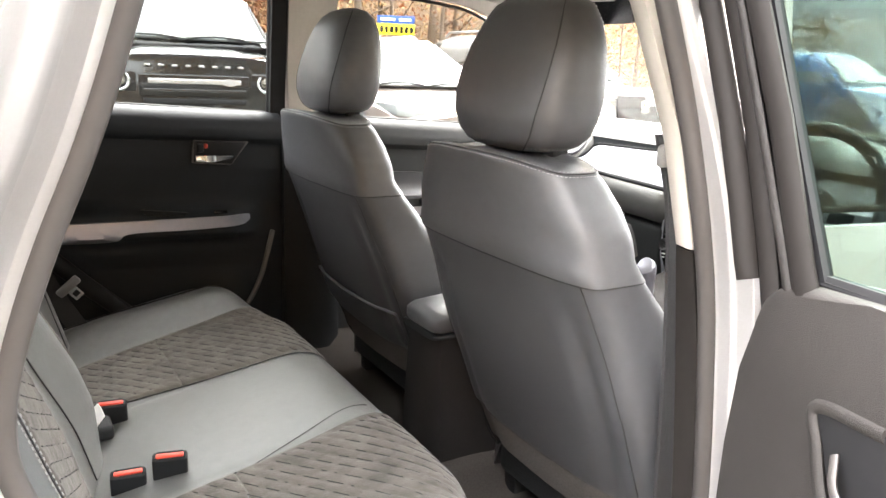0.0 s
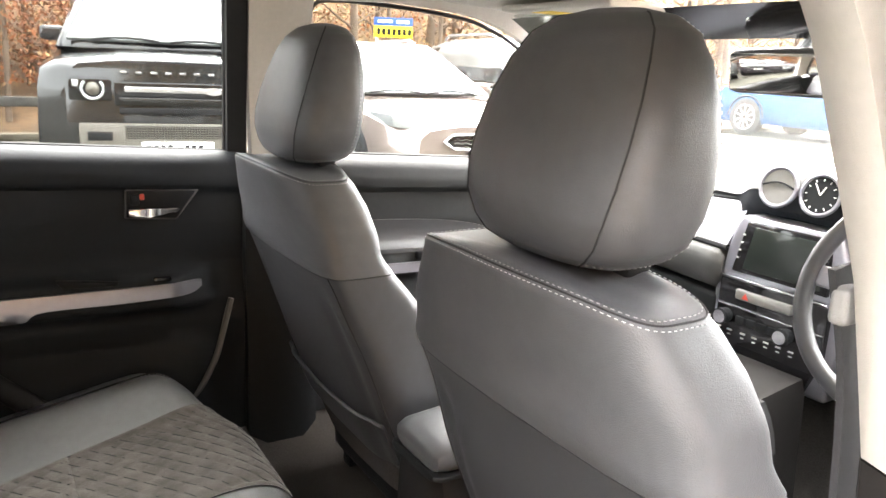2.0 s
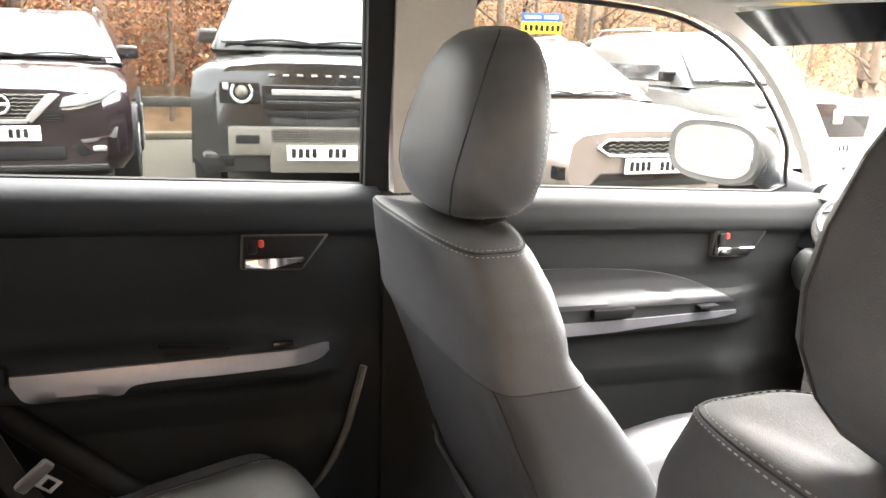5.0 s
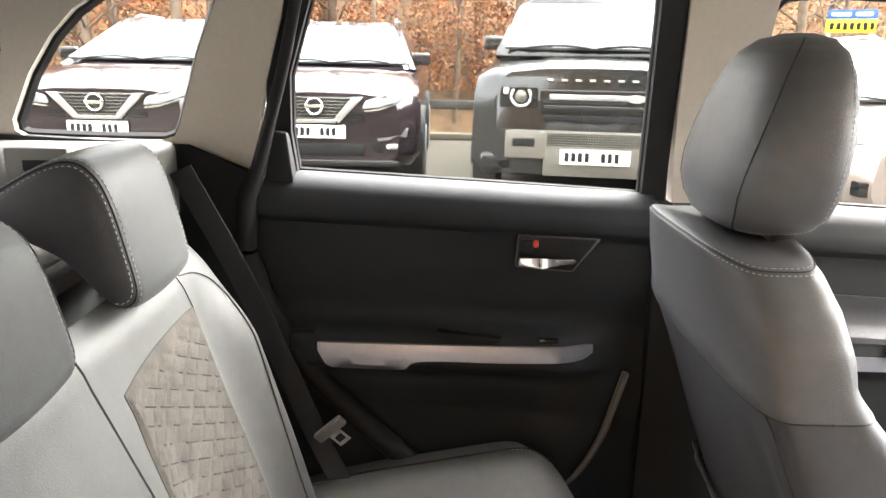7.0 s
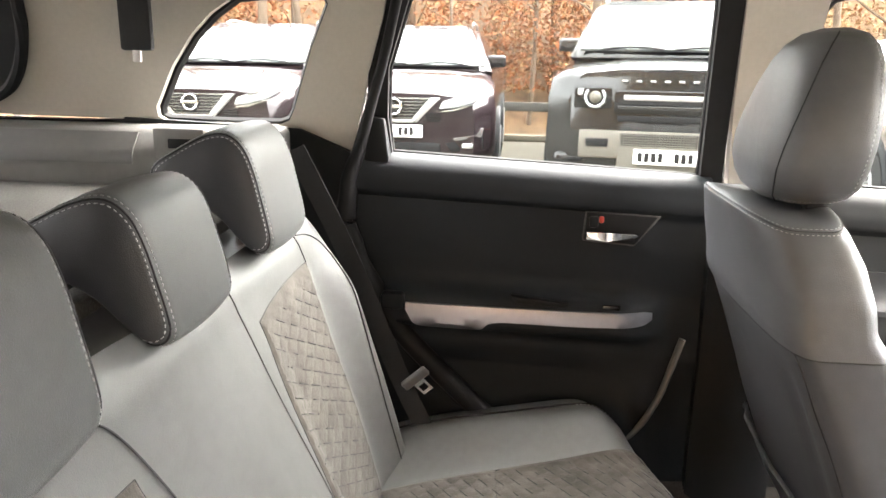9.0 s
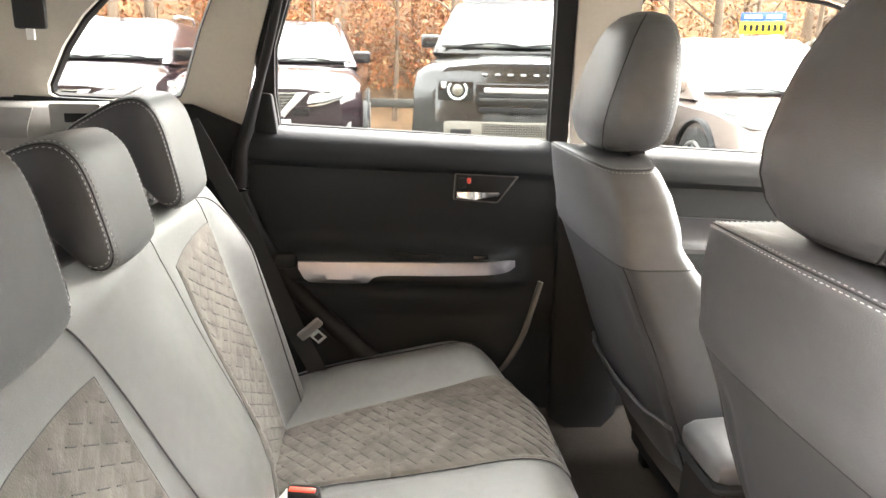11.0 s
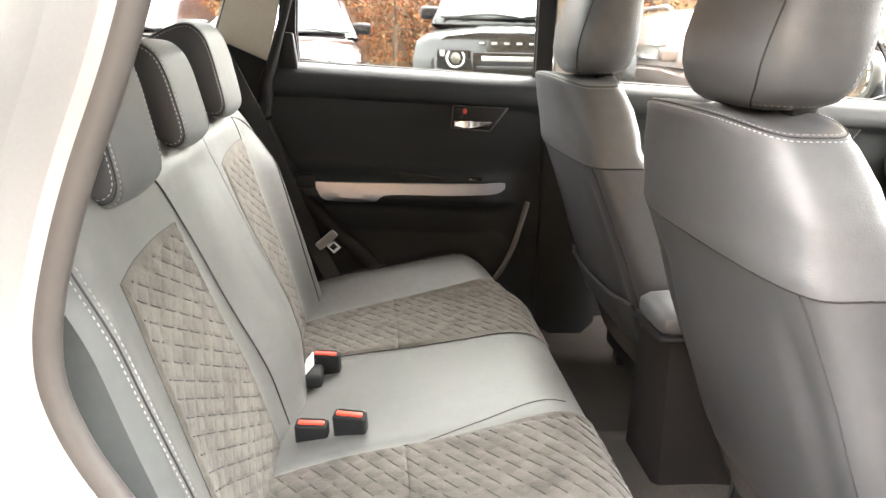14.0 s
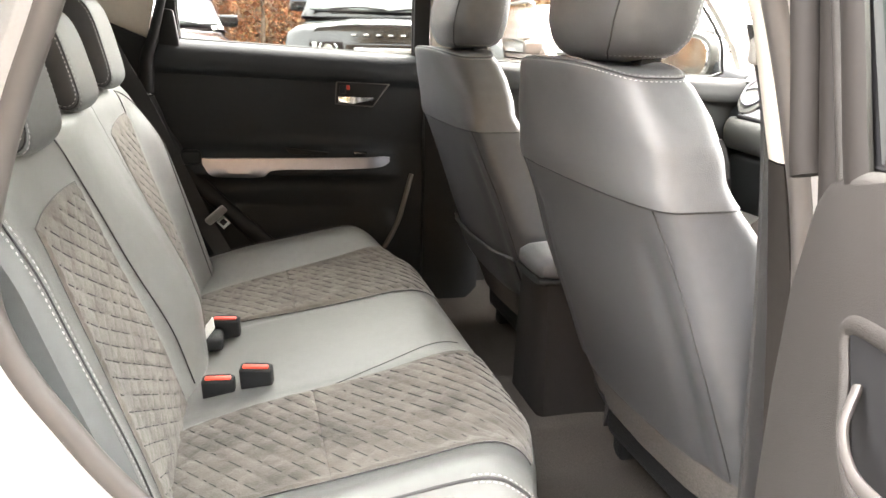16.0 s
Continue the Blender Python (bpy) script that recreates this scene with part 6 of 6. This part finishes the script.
part("lower_grille", box(-0.10, 0.039, -0.365, 0.365, 0.612, 0.708, 0.006, m=m), RUBBER, body, "dark mesh intake")
mesh = bmesh.new()
for k in range(5):
    box(0.036, 0.043, -0.36, 0.36, 0.622 + 0.018 * k, 0.627 + 0.018 * k, 0, bm=mesh, m=m)
for k in range(37):
    box(0.036, 0.043, -0.36 + 0.02 * k, -0.356 + 0.02 * k, 0.614, 0.706, 0, bm=mesh, m=m)
for k in range(4):
    box(0.034, 0.043, -0.35, 0.35, 0.41 + 0.016 * k, 0.416 + 0.016 * k, 0, bm=mesh, m=m)
part("grille_mesh", mesh, BUMPER_GREY, body, "grey square mesh")
part("front_slot", box(-0.02, 0.026, -0.40, 0.40, 0.795, 0.840, 0.006, m=m), RUBBER, body, "black slot")
for s in (-1, 1):
    part("fog_housing", box(-0.16, 0.0, s * 0.74 - 0.13, s * 0.74 + 0.13, 0.40, 0.54, 0.03, 3, m=m), GLOSS_BLACK, body, "black bumper end")
    part("arch_flare", tube(curve_through([m @ Vector((x, s * 0.93, z)) for x, z in ((-0.42, 0.50), (-0.46, 0.72), (-0.62, 0.90), (-0.9, 0.95), (-1.18, 0.90), (-1.34, 0.70))], 5), 0.05, 8, flat=0.7), BLACKP, body, "painted wheel flare")
fit_plate(m, body, 0.050, 0.535)

top, m, body = car((-4.1, 3.80, 0), 0, "bronze-grey hatchback parked nose-out with honeycomb grille", PEARL, 4.5, 1.8, 1.45, 0.92, 0.95, -1.2, -2.0, -3.6, "kia", 0.68, nose_drop=0.16, round_nose=0.5)
part("grille", prism([(-0.50, 0.66), (-0.42, 0.715), (0.42, 0.715), (0.50, 0.66), (0.40, 0.60), (-0.40, 0.60)], "x", -0.10, 0.02, 0.008, fun=lambda c: m @ c), GLOSS_BLACK, body, "honeycomb grille in chrome rim")
mesh = bmesh.new()
for k in range(4):
    tube([m @ Vector((0.022, -0.40 + 0.02 * i, 0.61 + 0.03 * k + 0.012 * (1 if i % 4 in (1, 2) else 0))) for i in range(41)], 0.004, 4, bm=mesh)
part("grille_mesh", mesh, BUMPER_GREY, body, "grey honeycomb")
part("grille_rim", tube([m @ Vector((0.025, y, z)) for y, z in ((-0.50, 0.66), (-0.42, 0.715), (0.42, 0.715), (0.50, 0.66), (0.40, 0.60), (-0.40, 0.60), (-0.50, 0.66))], 0.012, 6), CHROME, body)
part("lower_intake", prism([(-0.55, 0.36), (0.55, 0.36), (0.45, 0.47), (-0.45, 0.47)], "x", -0.10, 0.015, 0.01, fun=lambda c: m @ c), GLOSS_BLACK, body, "dark lower intake")
for s in (-1, 1):
    part("headlight", prism([(s * 0.50, 0.72), (s * 0.60, 0.80), (s * 0.86, 0.86), (s * 0.84, 0.76)], "x", -0.60, 0.0, 0.01, fun=lambda c: m @ Vector((c.x - 0.5 * max(0, abs(c.y) - 0.45), c.y, c.z)) if c.x > -0.1 else m @ c), LAMP_GLASS, body, "clear headlight")
    part("fog_pocket", box(-0.25, -0.02, s * 0.70 - 0.09, s * 0.70 + 0.09, 0.42, 0.52, 0.01, m=m), GLOSS_BLACK, body)
fit_plate(m, body, 0.04, 0.52)

top, m, body = car((-4.9, 6.5, 0), 0, "mid grey crossover parked nose-out with upright grille", GREYP, 4.45, 1.84, 1.62, 1.02, 1.06, -1.2, -1.9, -3.8, "suv", 0.70)
part("grille", prism([(-0.45, 0.95), (0.45, 0.95), (0.40, 0.62), (-0.40, 0.62)], "x", -0.10, 0.02, 0.01, fun=lambda c: m @ c), GLOSS_BLACK, body, "dark upright grille")
part("badge", box(0.0, 0.035, -0.06, 0.06, 0.75, 0.89, 0.01, m=m), CHROME, body, "chrome badge")
for s in (-1, 1):
    part("headlight", prism([(s * 0.50, 0.88), (s * 0.56, 0.97), (s * 0.86, 0.99), (s * 0.84, 0.90)], "x", -0.40, 0.0, 0.01, fun=lambda c: m @ Vector((c.x - 0.30 * max(0, abs(c.y) - 0.4), c.y, c.z)) if c.x > -0.1 else m @ c), LAMP_GLASS, body, "clear headlight")
fit_plate(m, body, 0.04, 0.52)

top, m, body = car((-6.4, 15.75, 0), -3, "bright blue crossover parked nose-out farther along the row", BLUEP, 4.5, 1.9, 1.78, 1.12, 1.16, -1.15, -1.9, -3.8, "suv", 0.74, wheel_r=0.41)
for s in (-1, 1):
    part("tail_light", box(-4.38, -4.15, s * 0.80 - 0.10, s * 0.80 + 0.10, 0.95, 1.15, 0.02, m=m), RED, body, "red tail light")
    part("headlight", box(-0.35, -0.10, s * 0.76 - 0.12, s * 0.76 + 0.12, 0.85, 0.98, 0.03, m=m), LAMP_GLASS, body)

# rail at the edge of the car park
rail = thing("guard_rail", "low wooden rail on posts at the edge of the car park", "fence", at=(-11, 0, 0))
part("rail", box(-11.04, -10.98, -14, 26, 0.42, 0.56, 0.02), RAIL_WOOD, rail, "weathered wooden rail")
for k in range(16):
    part("post", box(-11.10, -11.0, -13 + 2.5 * k, -12.88 + 2.5 * k, 0.0, 0.62, 0.015), RAIL_WOOD, rail)
solid("kerb", box(-10.7, -10.5, -14, 26, 0.0, 0.10, 0.02), material("kerb_stone", (0.11, 0.095, 0.07), 0.9, vary=0.2, scale=15, bump=0.6, bump_scale=80), "low stone kerb", "kerb", kind="structure")

# woodland behind the rail
solid("leaf_bank", field(-16, 34, 60, 0, 1, 12, lambda y, v: (-11.2 - 5.5 * v + 0.3 * noise.noise((y, v * 4, 2)), y, 0.02 + 5.0 * v * v + 0.5 * v + 0.25 * noise.noise((y * 0.7, v * 5, 7)))), EARTH, "bank covered in fallen leaves", "bank", kind="structure")
rnd = random.Random(5)


def leaf_cloud(name, count, place, mat, label, size=(0.025, 0.055)):
    vs, fs = [], []
    for _ in range(count):
        p = Vector(place())
        s = rnd.uniform(*size)
        a = Vector((rnd.gauss(0, 1), rnd.gauss(0, 1), rnd.gauss(0, 1))).normalized()
        b = a.cross(Vector((rnd.gauss(0, 1), rnd.gauss(0, 1), rnd.gauss(0, 1)))).normalized()
        k = len(vs)
        vs += [p + a * s, p + b * s * 0.55, p - a * s, p - b * s * 0.55]
        fs.append((k, k + 1, k + 2, k + 3))
    me = bpy.data.meshes.new(name)
    me.from_pydata(vs, [], fs)
    me.materials.append(mat)
    return tagged(new(name, me), label, "foliage", kind="stuff")


def hedge(y0, y1, top, x0, way):
    def place():
        y = rnd.uniform(y0, y1)
        while noise.noise((y * 1.7, x0, 3)) < rnd.uniform(-0.35, 0.1):
            y = rnd.uniform(y0, y1)
        z = rnd.uniform(0.1, 1.0) ** 0.8 * top
        return (x0 + way * (rnd.random() ** 1.5 * 2.5 + 0.6 * noise.noise((y * 0.8, z * 0.9, 4))), y, z)
    return place


leaf_cloud("beech_foliage", 62000, hedge(-14, 5, 4.2, -11.7, -1), LEAF, "orange-brown dead beech leaves still on the twigs")
leaf_cloud("pale_foliage", 16000, hedge(-14, 8, 4.2, -11.7, -1), LEAF_PALE, "pale dry leaves and twigs")
leaf_cloud("pale_foliage", 30000, hedge(3, 32, 3.6, -11.9, -1), LEAF_PALE, "pale dry leaves and twigs")
leaf_cloud("beech_foliage", 9000, hedge(4, 32, 3.0, -12.2, -1), LEAF, "brown dead leaves still on the twigs")
# unseen hedge on the open side of the car park, raised to block skylight
leaf_cloud("hedge_foliage", 24000, hedge(-18, 22, 9.0, 11.0, 1), LEAF_PALE, "unseen brown winter hedge across the car park, raised to block sky light", (0.06, 0.14))
# solid unseen bank, added to keep sky light off the door opening
solid("hedge_sky_block", field(-22, 26, 30, 0, 1, 8, lambda y, v: (11.6 + 2.5 * v, y, 9.0 * v + 0.3 * noise.noise((y * 0.6, v * 4, 1)))), EARTH, "unseen bank added behind the far hedge to block sky light", "bank", kind="structure")


def tree(x, y, r, h, lean):
    top = thing("tree", "bare winter tree with thin branches among dead leaves", "tree", group="woodland trees", at=(x, y, 0))
    spine = curve_through([(x + lean * t * t + 0.12 * noise.noise((x, y, t * 2)), y + 0.2 * noise.noise((y, x, t * 2 + 5)), h * t) for t in (0, 0.2, 0.4, 0.6, 0.8, 1.0)], 4)
    part("trunk", tube(spine, lambda t: r * (1 - 0.8 * t), 9), BARK, top)
    bm = bmesh.new()
    for k in range(12):
        b = spine[int(rnd.uniform(0.15, 0.9) * (len(spine) - 1))]
        a = rnd.uniform(0, 6.28)
        ln = rnd.uniform(0.6, 1.6)
        pts = [b + Vector((math.cos(a) * ln * t, math.sin(a) * ln * t, ln * 0.6 * t + 0.1 * noise.noise((k, t * 3, x)))) for t in (0, 0.3, 0.6, 1.0)]
        tube(pts, lambda t: r * 0.28 * (1 - 0.85 * t), 5, bm=bm)
    part("branches", bm, BARK, top)


for k in range(85):
    tree(-11.4 - rnd.random() ** 2 * 3.0, -14 + 0.53 * k + rnd.uniform(-0.3, 0.3), rnd.uniform(0.03, 0.14), rnd.uniform(4.5, 7), rnd.uniform(-0.6, 0.6))

# sign board
sg = thing("parking_sign", "blue and yellow parking sign on two posts before the trees", "sign", at=(-10.8, 6.35, 0))
m = pose(-10.8, 6.35, 0, 0, 0, -30)
part("blue_panel", box(-0.02, 0.02, -0.33, 0.33, 1.855, 1.985, 0.004, m=m), material("sign_blue", (0.02, 0.08, 0.35), 0.5), sg, "blue upper panel")
part("yellow_panel", box(-0.02, 0.02, -0.33, 0.33, 1.66, 1.852, 0.004, m=m), material("sign_yellow", (0.85, 0.68, 0.02), 0.5), sg, "yellow lower panel")
for k in range(7):
    part("sign_bar", box(0.018, 0.024, -0.275 + 0.088 * k, -0.222 + 0.088 * k, 1.70, 1.80, 0, m=m), RUBBER, sg)
for k in range(2):
    part("sign_bar", box(0.018, 0.024, -0.27 + 0.32 * k, -0.015 + 0.285 * k, 1.895, 1.945, 0, m=m), PAPER, sg)
for s in (-0.35, 0.35):
    part("post", box(-0.06, -0.02, s * 0.8 - 0.025, s * 0.8 + 0.025, 0.0, 1.98, 0.005, m=m), ALLOY, sg)
